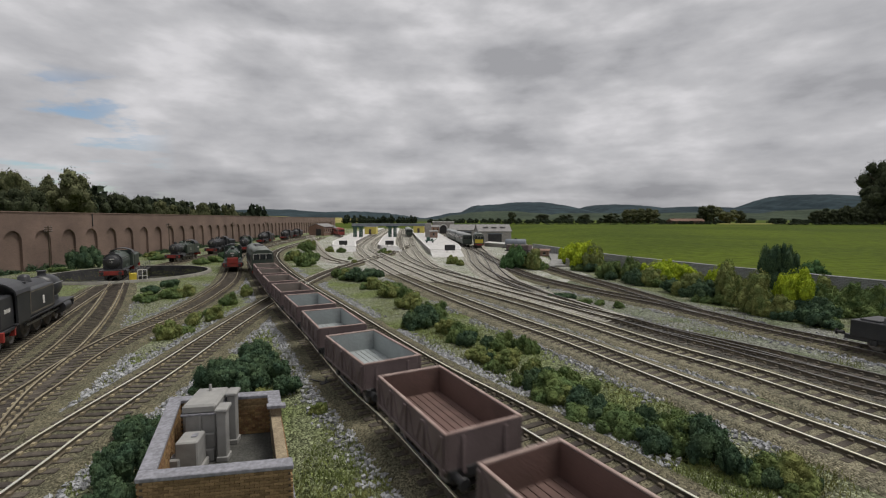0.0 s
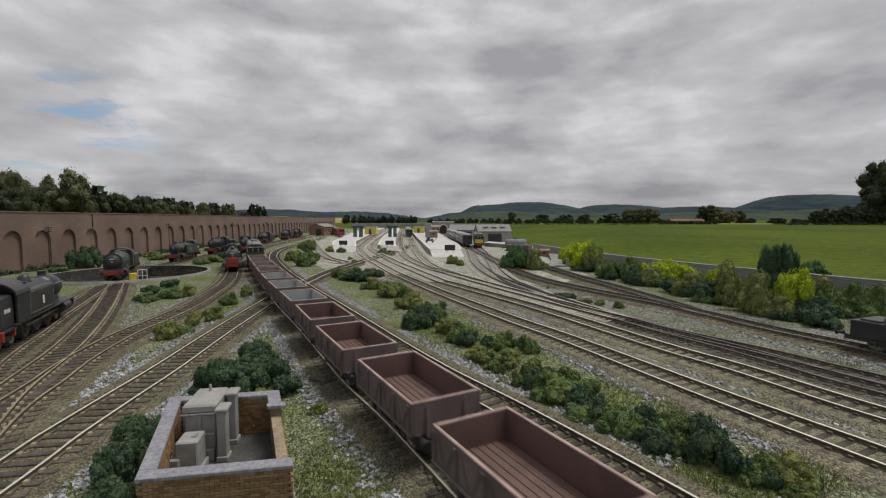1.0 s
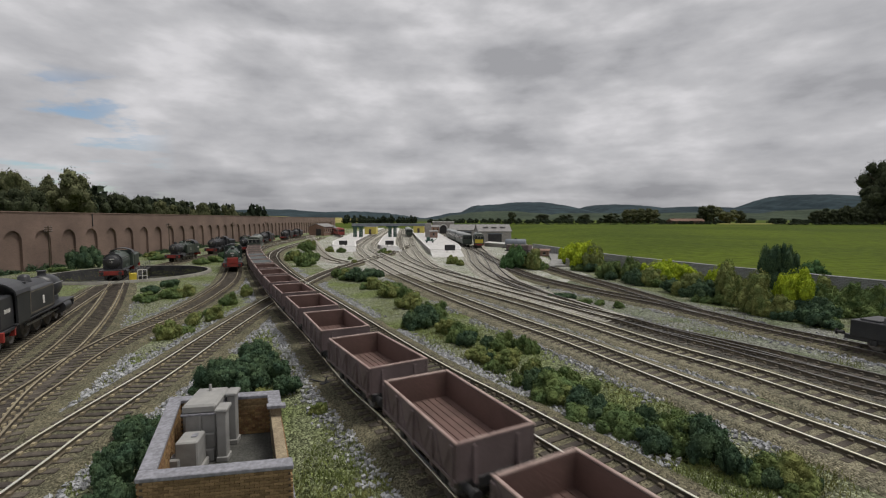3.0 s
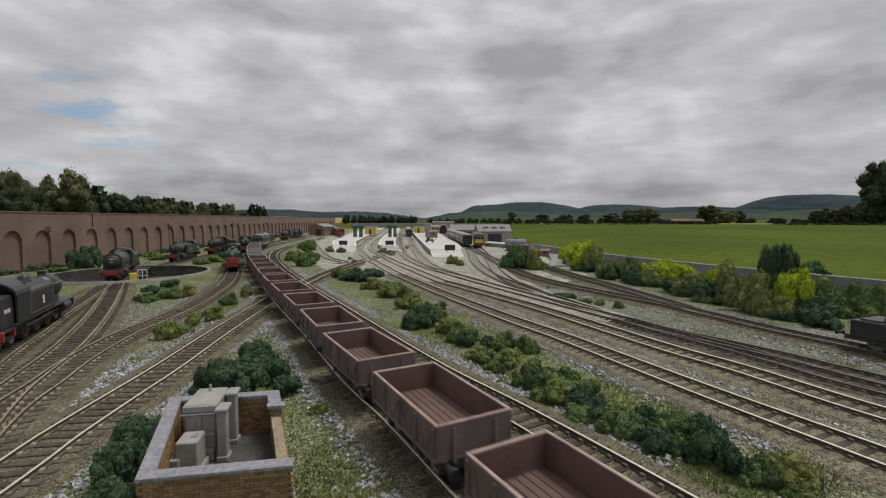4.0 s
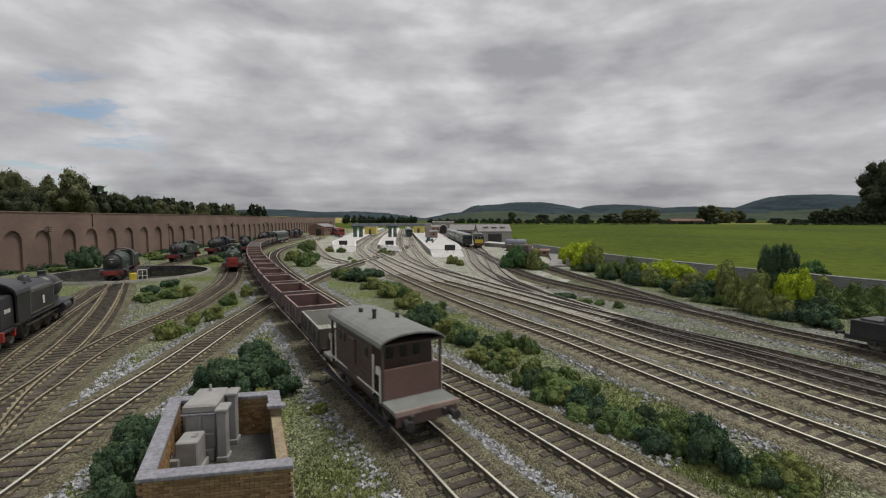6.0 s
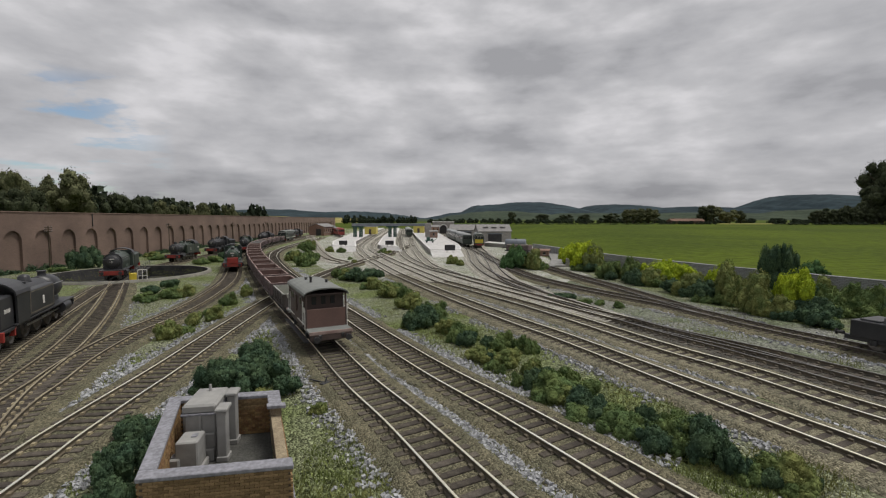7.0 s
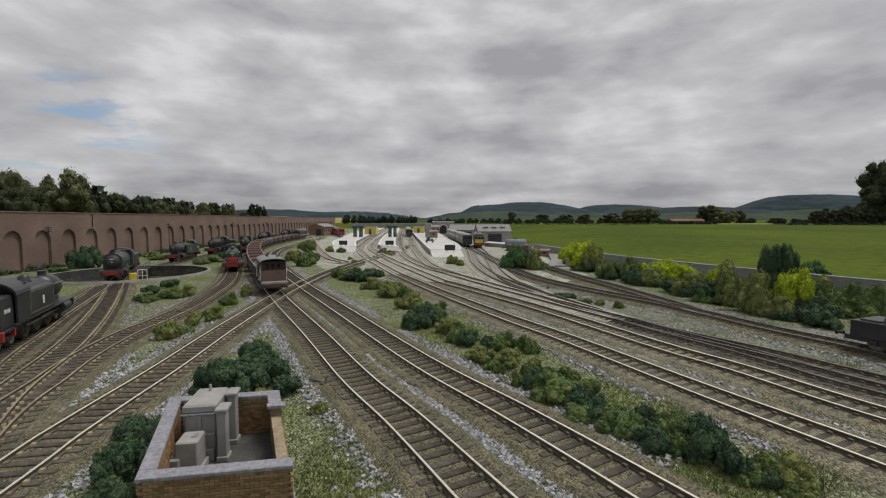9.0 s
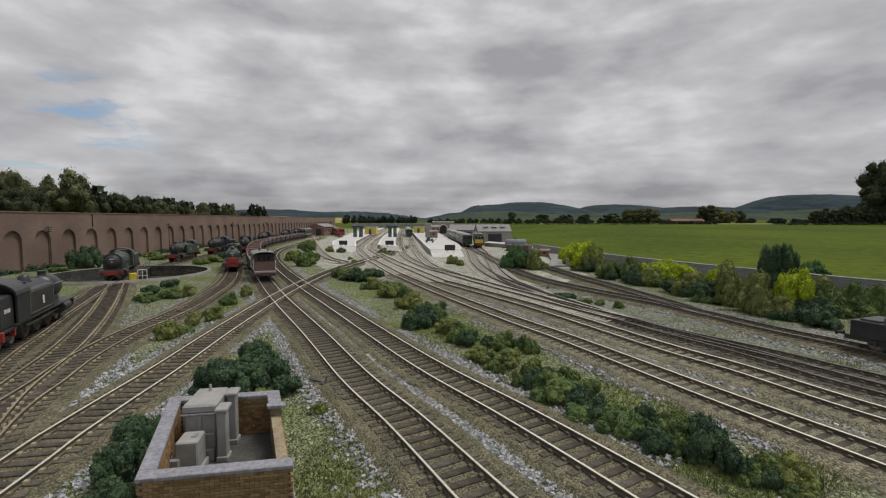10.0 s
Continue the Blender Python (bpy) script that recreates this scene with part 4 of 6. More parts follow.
def make_diesel(words, group, yellow=True, L=186.0, end_paint=None, paint=None, roof=None):
    d = thing("diesel_locomotive", words, "locomotive", group)
    h, paint, roof = L / 2, paint or LOCO_GREEN, roof or LOCO_ROOF
    prof = [(-16.5, 12), (-16.7, 22), (-16.4, 34), (-15, 40), (-11.5, 44.5), (-6, 47), (0, 47.8), (6, 47), (11.5, 44.5), (15, 40), (16.4, 34), (16.7, 22), (16.5, 12)]
    body = part("body", prism(B(), [(x, min(z, 40.2)) for x, z in prof if z <= 40], -h + 1, h - 1), paint, d)
    part("roof", prism(B(), [(-15.05, 40.15)] + [p for p in prof if p[1] > 40] + [(15.05, 40.15)], -h + 4, h - 4), roof, d, "pale weathered roof", True)
    for s in (-1, 1):
        def across(a, b):
            return (a, b) if s > 0 else (-b, -a)
        cab = part("cab_front", prism(B(), [(-16.2, 12.2), (-16.2, 34), (-14, 41), (-8, 44.5), (8, 44.5), (14, 41), (16.2, 34), (16.2, 12.2)], *across(h - 1, h + 0.6)), paint, d)
        if yellow:
            part("warning_panel", box(B(), -13, 13, *across(h + 0.5, h + 0.9), 15, 27, 0.2), YELLOW, cab, "yellow warning panel")
        for x in (-9.5, 0, 9.5):
            part("windscreen", box(B(), x - 4.1, x + 4.1, *across(h + 0.5, h + 1.0), 29.5, 38, 0.3), GLASS_DARK, cab)
            part("window_frame", box(box(B(), x - 4.6, x + 4.6, *across(h + 0.4, h + 0.8), 38, 38.8), x - 4.6, x - 4.1, *across(h + 0.4, h + 0.8), 29.4, 38), WHITE, cab, "pale window frame")
        part("buffer_beam", box(B(), -16, 16, *across(h - 2, h + 0.4), 7.6, 12.2, 0.3), RED, d)
        part("skirt", box(B(), -15.5, 15.5, -h * 0.34, h * 0.34, 6.5, 12.5, 0.5), BLACK, d) if s > 0 else None
        for y in (-h * 0.8, h * 0.8):
            part("cab_window", box(B(), *across(16.2, 16.75), y - 5, y + 5, 28, 35.5, 0.3), GLASS_DARK, body)
        for k in range(5):
            y = -h * 0.5 + k * h * 0.25
            part("grille", box(B(), *across(16.4, 16.9), y - 7, y + 7, 22, 34, 0.3), BLACK, body)
        part("waist_stripe", box(B(), *across(16.6, 16.9), -h + 3, h - 3, 16, 17.4, 0.1), WHITE, body, "white waist stripe")
    for y in (-h * 0.25, 0, h * 0.3):
        part("roof_fan", lathe(B(), [(47, 7), (48.4, 6.6), (48.4, 3)], "z", 16, (0, y, 0)), BLACK, d)
    buffers(d, h + 0.4)
    for s in (-1, 1):
        bogie(d, s * h * 0.66, 14)
    return d


PITCH = 81.0
LINE_A = spline(TRACKS['A'], 4.0)
PATH_A = [(LINE_A[0][0] - k * 4 * math.cos(LINE_A[0][2]), LINE_A[0][1] - k * 4 * math.sin(LINE_A[0][2]), LINE_A[0][2]) for k in range(420, 0, -1)] + LINE_A
ORIGIN = 420 * 4.0 + 76.5


def on_line(s):
    """The place on the train's track s millimetres past the point where it enters the view."""
    q = max(0.0, min(len(PATH_A) - 1.001, (s + ORIGIN) / 4))
    i = int(q)
    (x0, y0, h0), (x1, y1, h1) = PATH_A[i], PATH_A[i + 1]
    return x0 + (x1 - x0) * (q - i), y0 + (y1 - y0) * (q - i)


def travel(t):
    """How far the rear end of the last wagon has come: the train slows down slightly."""
    return 0.0438 * t ** 3 - 4.239 * t * t + 199.2 * t - 889.5


HITCHES = ((0, 0), (0.5, -7), (1, -5.5), (2, -2), (2.5, -2.5), (4, 3.5), (4.5, -0.5), (5.5, -1), (10, 0))  # small unevenness of the pull


def hitch(t):
    return float(np.interp(t, [a for a, b in HITCHES], [b for a, b in HITCHES]))


def on_rails(s, half):
    """A vehicle whose wheels stand at s - half and s + half."""
    a, b = on_line(s - half), on_line(s + half)
    return pose((a[0] + b[0]) / 2 * MM, (a[1] + b[1]) / 2 * MM, RAIL_Z * MM, 0, 0, math.degrees(math.atan2(b[1] - a[1], b[0] - a[0])) - 90)


TRAIN = []


def make_train():
    brown = make_wagon("empty weathered maroon open mineral wagon with brown planked floor", FLOOR_RED)
    grey = make_wagon("empty maroon open mineral wagon with blue-grey inside", FLOOR_GREY)
    taupe = make_wagon("empty maroon open mineral wagon with dusty taupe inside", TAUPE)
    pale = make_wagon("empty brown open mineral wagon with pale grey inside", PALE, DRAB, PALE)
    TRAIN.append((make_brake_van(), -64.5, 25))
    used = set()
    for k in range(19):
        kind = pale if k == 0 else grey if 12 <= k <= 14 else taupe if k > 14 else brown
        ob = copy_thing(kind, Matrix()) if kind.name in used else kind
        used.add(kind.name)
        TRAIN.append((ob, k * PITCH + 31, 17.5))
    TRAIN.append((make_diesel("dark green diesel locomotive with pale roof heading the goods train", "goods train", False), 19 * PITCH + 95, 60))


make_train()


def motions():
    times = [k * 0.25 for k in range(41)]
    for ob, s, half in TRAIN:
        walk(ob, [(t, on_rails(s + travel(t) + hitch(t), half)) for t in times])


# ---- engines standing in the yard ----
BOILER_GREEN = material("boiler_green", (0.035, 0.06, 0.042), 0.4, 0, (0.026, 0.045, 0.032), 14, 1, 0.05)
SATIN_BLACK = material("satin_black", (0.02, 0.021, 0.024), 0.42, 0, (0.032, 0.032, 0.034), 14, 1, 0.05)
BRIGHT = material("bright_metal", (0.5, 0.5, 0.5), 0.35, 1.0, (0.35, 0.34, 0.33), 5, 1, 0)
COAL = material("coal", (0.015, 0.015, 0.016), 0.6, 0, (0.03, 0.03, 0.03), 2, 0.8, 1.0)


def steam_engine(words, paint, tank=False, tender=True, beam=None, lined=True, front=None):
    """Front towards +y. Rails at z 0."""
    beam, front = beam or RED, front or SATIN_BLACK
    e = thing("steam_locomotive", words, "locomotive", "engines in the yard")
    L0, L1 = -48, 52
    part("running_plate", box(B(), -16, 16, L0, L1, 14.5, 15.8, 0.2), SATIN_BLACK, e)
    part("frames", box(box(B(), -7, -5.5, L0, L1, 5, 14.5), 5.5, 7, L0, L1, 5, 14.5), SATIN_BLACK, e)
    boiler = part("boiler", lathe(B(), [(-22, 10.5), (-20, 11), (24, 10), (25, 10)], "y", 24, (0, 0, 28)), paint, e, "", True)
    if lined:
        for y in (-16, -4, 9, 22):
            part("boiler_band", lathe(B(), [(y, 10.9 if y < 0 else 10.5), (y, 11.15), (y + 0.9, 11.15), (y + 0.9, 10.5)], "y", 24, (0, 0, 28)), BRIGHT, boiler, "pale lining band")
    part("firebox", prism(B(), [(-11, 15), (-11.5, 28), (-9.5, 36), (-5, 39), (5, 39), (9.5, 36), (11.5, 28), (11, 15)], -30, -20), paint, e)
    smoke = part("smokebox", lathe(B(), [(24, 10.6), (43, 10.6), (43.5, 10.2)], "y", 24, (0, 0, 28)), front, e, "", True)
    part("smokebox_door", lathe(B(), [(43.4, 9.2), (44.6, 8.6), (45.6, 5), (46, 0.5)], "y", 24, (0, 0, 28)), front, smoke, "", True)
    part("number_plate", box(B(), -3, 3, 45.2, 46.4, 31.5, 32.8, 0.1), WHITE, smoke, "small pale plate")
    part("door_handle", box(box(B(), -0.4, 0.4, 45.6, 47, 26, 30), -2.5, 2.5, 46, 46.8, 27.7, 28.3), BRIGHT, smoke)
    part("saddle", box(B(), -8, 8, 27, 42, 15, 20, 0.4), SATIN_BLACK, e)
    part("chimney", lathe(B(), [(36.5, 4.2), (38.5, 3.1), (41, 2.9), (42, 3.4), (42.6, 3.2)], "z", 16, (0, 34, 0)), SATIN_BLACK, e, "", True)
    part("dome", lathe(B(), [(37, 5), (38.5, 4.2), (41.5, 3.9), (43, 2.6), (43.6, 0.3)], "z", 16, (0, 4, 0)), paint, e, "", True)
    part("safety_valve", rod(B(), (0, -18, 38), (0, -18, 42), 1.6, 1.2), BRIGHT, e)
    cab = part("cab", prism(B(), [(-16, 15), (-16, 36), (-14.8, 36), (-14.8, 16), (14.8, 16), (14.8, 36), (16, 36), (16, 15)], -46, -30), paint, e)
    part("cab_front", box(B(), -14.8, 14.8, -31, -30, 16, 42, 0.1), paint, cab)
    for x in (-11, 11):
        part("spectacle", box(B(), x - 2.6, x + 2.6, -30.4, -29.6, 34, 40, 0.5), GLASS_DARK, cab)
    arch = [(17 * math.sin(a), 35.8 + 9.5 * math.cos(a)) for a in [radians(-90 + 15 * k) for k in range(13)]]
    part("cab_roof", prism(B(), arch + [(x * 0.96, z - 0.9) for x, z in arch[::-1]], -49, -29), SATIN_BLACK, e)
    for y in (L0, L1):
        part("buffer_beam", box(B(), -15, 15, y - 0.8, y + 0.8, 8, 14.4, 0.2), beam if lined or y < 0 else SATIN_BLACK, e)
    for s in (-1, 1):
        for x in (-11.5, 11.5):
            y = L1 + 0.8 if s > 0 else L0 - 0.8
            if s < 0 and tender:
                continue
            part("buffer", lathe(B(), [(y, 1.7), (y + s * 4, 1.4), (y + s * 4.1, 2.8), (y + s * 4.9, 2.6)], "y", 14, (x, 0, 11.5)), SATIN_BLACK, e)
        part("cylinder", rod(B(), (s * 13, 26, 11), (s * 13, 40, 11), 5, None, 16), SATIN_BLACK, e)
        part("slide_bar", box(B(), s * 13 - 0.6, s * 13 + 0.6, 10, 26, 10, 11.2), BRIGHT, e)
        part("coupling_rod", box(B(), s * 11.2 - 0.5, s * 11.2 + 0.5, -24, 16, 8.2, 9.8, 0.2), BRIGHT, e)
        part("connecting_rod", box(B(), s * 12.4 - 0.5, s * 12.4 + 0.5, -4, 24, 9.5, 11, 0.2), BRIGHT, e)
        part("handrail", rod(B(), (s * 11.8, -20, 32), (s * 11.4, 42, 32), 0.35, None, 6), BRIGHT, e)
        if tank:
            part("side_tank", box(B(), *((9.5, 15.8) if s > 0 else (-15.8, -9.5)), -30, 12, 15.8, 35.5, 0.8), paint, e)
            part("tank_crest", box(B(), *((15.75, 16.0) if s > 0 else (-16.0, -15.75)), -9, -6.5, 22, 28, 0.3), WHITE, e, "small pale crest")
            lining = B()
            for a0, a1, c0, c1 in ((-28, 10, 18, 18.5), (-28, 10, 33.5, 34), (-28, -27.5, 18, 34), (9.5, 10, 18, 34)):
                box(lining, *((15.75, 15.95) if s > 0 else (-15.95, -15.75)), a0, a1, c0, c1)
            part("tank_lining", lining, material("lining_grey", (0.2, 0.17, 0.13), 0.6), e)
        else:
            part("splasher", prism(B(), [(12 * math.cos(a) - 4, 15.8 + 5 * math.sin(a)) for a in [math.pi * k / 8 for k in range(9)]], s * 10, s * 14, "x"), paint, e)
    for y in (-22, -4, 14):
        for s in (-1, 1):
            wh = part("driving_wheel", lathe(B(), [(s * 7, 9.4), (s * 7.5, 9.4), (s * 7.7, 8.8), (s * 9.6, 8.7), (s * 9.6, 7.6), (s * 8.2, 7.4), (s * 8.2, 2.2), (s * 9.8, 2.0)], "x", 24, (0, y, 8.8)), SATIN_BLACK, e, "", True)
            part("tyre", lathe(B(), [(s * 9.5, 8.75), (s * 9.9, 8.6), (s * 9.9, 7.9), (s * 9.5, 7.8)], "x", 24, (0, y, 8.8)), STEEL, wh, "bright steel tyre")
    for y in (32, 44):
        for s in (-1, 1):
            part("bogie_wheel", wheel(B(), s, y, 5.8), STEEL, e, "", True)
    if tank:
        bunker = part("bunker", box(B(), -14, 14, -63, -46, 14.5, 36, 0.8), paint, e)
        part("bunker_panel", box(B(), -12.5, 12.5, -63.3, -62.9, 18, 34, 0.2), SATIN_BLACK, bunker)
        bars = B()
        for k in range(5):
            box(bars, 3 + k * 1.4, 3.9 + k * 1.4, -63.6, -63.2, 25, 27.5)
        part("number_bars", bars, WHITE, bunker, "small pale number bars")
        side_bars = B()
        for s in (-1, 1):
            for k in range(5):
                box(side_bars, *((13.95, 14.2) if s > 0 else (-14.2, -13.95)), -58 + k * 1.5, -57 + k * 1.5, 25, 27.6)
        part("number_bars", side_bars, WHITE, bunker, "small pale number bars")
        part("rear_beam", box(B(), -16, 16, -65, -63.2, 8, 14.4, 0.2), beam, e, "red buffer beam")
        part("rear_plate", box(B(), -15, 15, -64, -46, 12.5, 14.5, 0.2), SATIN_BLACK, e)
        for x in (-11.5, 11.5):
            part("buffer", lathe(B(), [(-65, 1.7), (-69, 1.4), (-69.1, 2.8), (-69.9, 2.6)], "y", 14, (x, 0, 11.5)), SATIN_BLACK, e)
        for y in (-40, -56):
            for s in (-1, 1):
                part("trailing_wheel", wheel(B(), s, y, 5.8), STEEL, e, "", True)
        part("coal_load", lathe(B(), [(33, 11), (37, 8), (39, 2)], "z", 10, (0, -54, 0)), COAL, e)
    elif tender:
        tn = part("tender", prism(B(), [(-15, 14), (-15.5, 32), (-13, 34), (13, 34), (15.5, 32), (15, 14)], -105, -54), paint, e)
        bmc = B()
        g = bmesh.ops.create_grid(bmc, x_segments=12, y_segments=20, size=1)
        for vtx in bmc.verts:
            vtx.co = Vector((vtx.co.x * 12.5, -80 + vtx.co.y * 23, 34.2 + 4 * (1 - vtx.co.x ** 2) * (1 - 0.5 * vtx.co.y ** 2) + noise.noise(vtx.co * 6) * 1.6))
        part("coal_load", bmc, COAL, tn)
        part("tender_beam", box(B(), -16, 16, -106.5, -105, 8, 15, 0.2), beam, e, "red buffer beam")
        part("tender_frame", box(B(), -13, 13, -105, -52, 8.5, 14.2, 0.3), SATIN_BLACK, e)
        for y in (-64, -80, -96):
            for s in (-1, 1):
                part("tender_wheel", wheel(B(), s, y, 6.6), STEEL, e, "", True)
        for x in (-11.5, 11.5):
            part("buffer", lathe(B(), [(-106.5, 1.7), (-110.5, 1.4), (-110.6, 2.8), (-111.4, 2.6)], "y", 14, (x, 0, 11.5)), SATIN_BLACK, e)
    return e


def along_track(key, y):
    """x and heading of a track where it passes the given y."""
    best = min(spline(TRACKS[key], 3.0), key=lambda p: abs(p[1] - y))
    return best[0], math.degrees(best[2]) - 90




def make_turntable():
    t = thing("turntable", "sunken locomotive turntable with dark pit wall and concrete rim", "turntable")
    put(t, *TT, 0)
    concrete = material("stained_concrete", (0.25, 0.24, 0.21), 0.9, 0, (0.18, 0.175, 0.15), 16, 1.2, 0.4)
    pit = material("sooty_pit", (0.05, 0.05, 0.052), 0.9, 0, (0.075, 0.073, 0.07), 18, 1.5, 0.5)
    part("rim", lathe(B(), [(0.2, TT_R + 7), (4.4, TT_R + 5), (4.4, TT_R), (-18, TT_R)], "z", 72, (0, 0, 0), False), concrete, t, "pale concrete rim")
    part("pit_wall", lathe(B(), [(4.2, TT_R - 0.2), (-17.5, TT_R - 0.2), (-17.5, TT_R - 9), (-18.5, TT_R - 9), (-18.5, 0.005)], "z", 72, (0, 0, 0), False), pit, t, "dark pit wall", False)
    br = part("bridge", box(box(B(), -17, 17, -TT_R + 2, TT_R - 2, 0.8, 2.4), -10, 10, -TT_R + 2, TT_R - 2, -9, 0.8), pit, t, "dark steel bridge deck")
    br.matrix_basis = pose(0, 0, 0, 0, 0, 26.4)
    for s in (-1, 1):
        part("bridge_rail", box(B(), s * 8.85 - 0.6, s * 8.85 + 0.6, -TT_R + 2, TT_R - 2, 2.4, 5), RAIL_SIDE, br)
        hand = B()
        for k in range(9):
            y = -TT_R + 6 + k * (2 * TT_R - 12) / 8
            rod(hand, (s * 16, y, 2), (s * 16, y, 16), 0.5, None, 6)
        for z in (9, 16):
            rod(hand, (s * 16, -TT_R + 6, z), (s * 16, TT_R - 6, z), 0.45, None, 6)
        part("handrail", hand, BLACK, br)
    part("control_hut", box(box(B(), -27, -17, -20, -6, 1, 22, 0.4), -28, -16, -21, -5, 22, 23.5, 0.3), LOCO_GREEN, br, "small dark green cabin")
    y = part("winding_cabin", box(box(B(), 16.5, 24, -TT_R + 2, -TT_R + 14, 1, 14, 0.4), 15.5, 16.5, -TT_R + 3, -TT_R + 4, 1, 16), YELLOW, br, "yellow cabinet")
    fence = B()
    for x in (27, 33, 39):
        rod(fence, (x, -TT_R + 3, 0), (x, -TT_R + 3, 20), 0.6, None, 6)
    for z in (10, 19.5):
        rod(fence, (27, -TT_R + 3, z), (39, -TT_R + 3, z), 0.5, None, 6)
    part("guard_rail", fence, WHITE, br, "pale guard rail")


make_turntable()


def stand(e, key, y, turn=0, z=RAIL_Z):
    x, h = along_track(key, y)
    return put(e, x, y, z, h + turn)


def lengthen(e, k):
    """Stretches an engine's bodywork by k; wheels and buffers keep their shape and move along."""
    for o in e.children_recursive:
        ys = [v.co.y for v in o.data.vertices]
        mid = (min(ys) + max(ys)) / 2
        keep = o.name.split(".")[0] in ("driving_wheel", "bogie_wheel", "trailing_wheel", "tyre", "buffer", "chimney", "dome", "safety_valve")
        for v in o.data.vertices:
            v.co.y = v.co.y + mid * (k - 1) if keep else v.co.y * k
    return e


big = put(lengthen(steam_engine("black tank locomotive with lined side tanks and coal bunker", SATIN_BLACK, True, False, None, False), 1.25), -356, 379, RAIL_Z, 25.2)
big.matrix_basis = big.matrix_basis @ Matrix.Diagonal((1.08, 1.08, 1.08, 1))
put(steam_engine("black tank locomotive standing behind another at the yard", SATIN_BLACK, True, False, None, False), -436, 404, RAIL_Z, 25)
express = put(steam_engine("green express locomotive with black smokebox on the turntable", LOCO_GREEN, False, True), -530, 734, RAIL_Z, -153.6)
hull = [(-11.6, 16), (-12.6, 27), (-11.4, 34), (-7.5, 38.8), (0, 40.6), (7.5, 38.8), (11.4, 34), (12.6, 27), (11.6, 16)]
part("casing", prism(B(), hull, -30, 36), LOCO_GREEN, express, "dark green rounded casing")
part("casing_front", prism(B(), [(x * 1.02, z + (0.3 if z > 16 else 0)) for x, z in hull], 36, 41), SATIN_BLACK, express, "black rounded front")
stand(steam_engine("dark green tank locomotive by the brick wall", LOCO_GREEN, True, False), 'N1', 1045, 180)
stand(steam_engine("black tender locomotive with red beam by the wall", SATIN_BLACK, False, True), 'N1', 1265, 180)
stand(steam_engine("green tender locomotive standing behind others", BOILER_GREEN, False, True), 'L2', 1330, 180)
stand(steam_engine("green locomotive with red front and bright boiler bands", BOILER_GREEN, False, True, None, True, BOILER_GREEN), 'L2', 860, 180)
for o in scene.objects:
    if o.get("label", "").startswith("green locomotive with red front"):
        part("front_plate", box(B(), -9, 9, 44.8, 53.2, 14, 24, 0.4), RED, o, "red painted front plate")
stand(steam_engine("black locomotive with pale bands near the shed", SATIN_BLACK, False, True), 'N1', 1765, 180)
stand(steam_engine("black locomotive in a line by the shed", SATIN_BLACK, False, True), 'N1', 2110, 180)
stand(steam_engine("black locomotive at the end of the line by the shed", SATIN_BLACK, False, True), 'N1', 2330, 180)


# ---- station ----
PLATFORM = material("pale_paving", (0.50, 0.49, 0.47), 0.85, 0, (0.43, 0.42, 0.41), 40, 3, 0.15)
COPING = material("white_edge", (0.68, 0.67, 0.65), 0.8, 0, (0.55, 0.54, 0.52), 14, 2, 0.1)
ASHLAR = brick_material("grey_stone_blocks", (0.34, 0.32, 0.30), (0.28, 0.265, 0.25), (0.22, 0.21, 0.2), 9, 4.5)
RED_BRICK = brick_material("red_brick", (0.25, 0.14, 0.10), (0.2, 0.115, 0.085), (0.26, 0.21, 0.18), 3.2, 1.2)
SLATE = material("slate_roof", (0.17, 0.165, 0.165), 0.75, 0, (0.22, 0.21, 0.2), 12, 2, 0.3)
COACH_RED = material("coach_crimson", (0.27, 0.035, 0.03), 0.45, 0, (0.22, 0.03, 0.028), 20, 2, 0.05)
GIRDER_GREEN = material("girder_green", (0.02, 0.065, 0.05), 0.6, 0, (0.03, 0.085, 0.065), 10, 1, 0.1)
BRIDGE_GREY = material("bridge_grey", (0.2, 0.22, 0.25), 0.8, 0, (0.16, 0.175, 0.2), 20, 2, 0.1)
HOARDING = material("yellow_hoarding", (0.58, 0.50, 0.12), 0.7, 0, (0.5, 0.42, 0.1), 18, 2, 0.05)


def platform(name, outline, ramp):
    """A raised platform; ramp: the near edge's two ends, continued down to the ground."""
    p = thing(name, "long pale grey station platform with white edges", "platform", "station platforms", "structure")
    part("platform_body", prism(B(), outline, 0.2, 12.5, "z"), ASHLAR, p)
    part("paving", prism(B(), outline, 12.5, 13.6, "z"), PLATFORM, p)
    n = len(outline)
    for k in range(n):
        a, b = Vector(outline[k]), Vector(outline[(k + 1) % n])
        t = (b - a).normalized()
        q = Vector((-t.y, t.x)) * 4
        ar = sum(outline[i][0] * outline[(i + 1) % n][1] - outline[(i + 1) % n][0] * outline[i][1] for i in range(n))
        q = q if ar > 0 else -q
        part("edge_slab", prism(B(), [tuple(a - q * 0.2), tuple(b - q * 0.2), tuple(b + q), tuple(a + q)], 13.6, 14.3, "z"), COPING, p, "white edge slabs")
    (x0, y0), (x1, y1), d = ramp
    bm = B()
    v = [bm.verts.new(c) for c in ((x0, y0, 13.6), (x1, y1, 13.6), (x1 + d[0], y1 + d[1], 0.3), (x0 + d[0], y0 + d[1], 0.3), (x0, y0, 0.2), (x1, y1, 0.2))]
    for f in ((0, 1, 2, 3), (0, 3, 4), (1, 5, 2), (3, 2, 5, 4)):
        bm.faces.new([v[k] for k in f])
    bmesh.ops.recalc_face_normals(bm, faces=bm.faces[:])
    part("ramp", bm, PLATFORM, p, "sloping platform end")
    return p


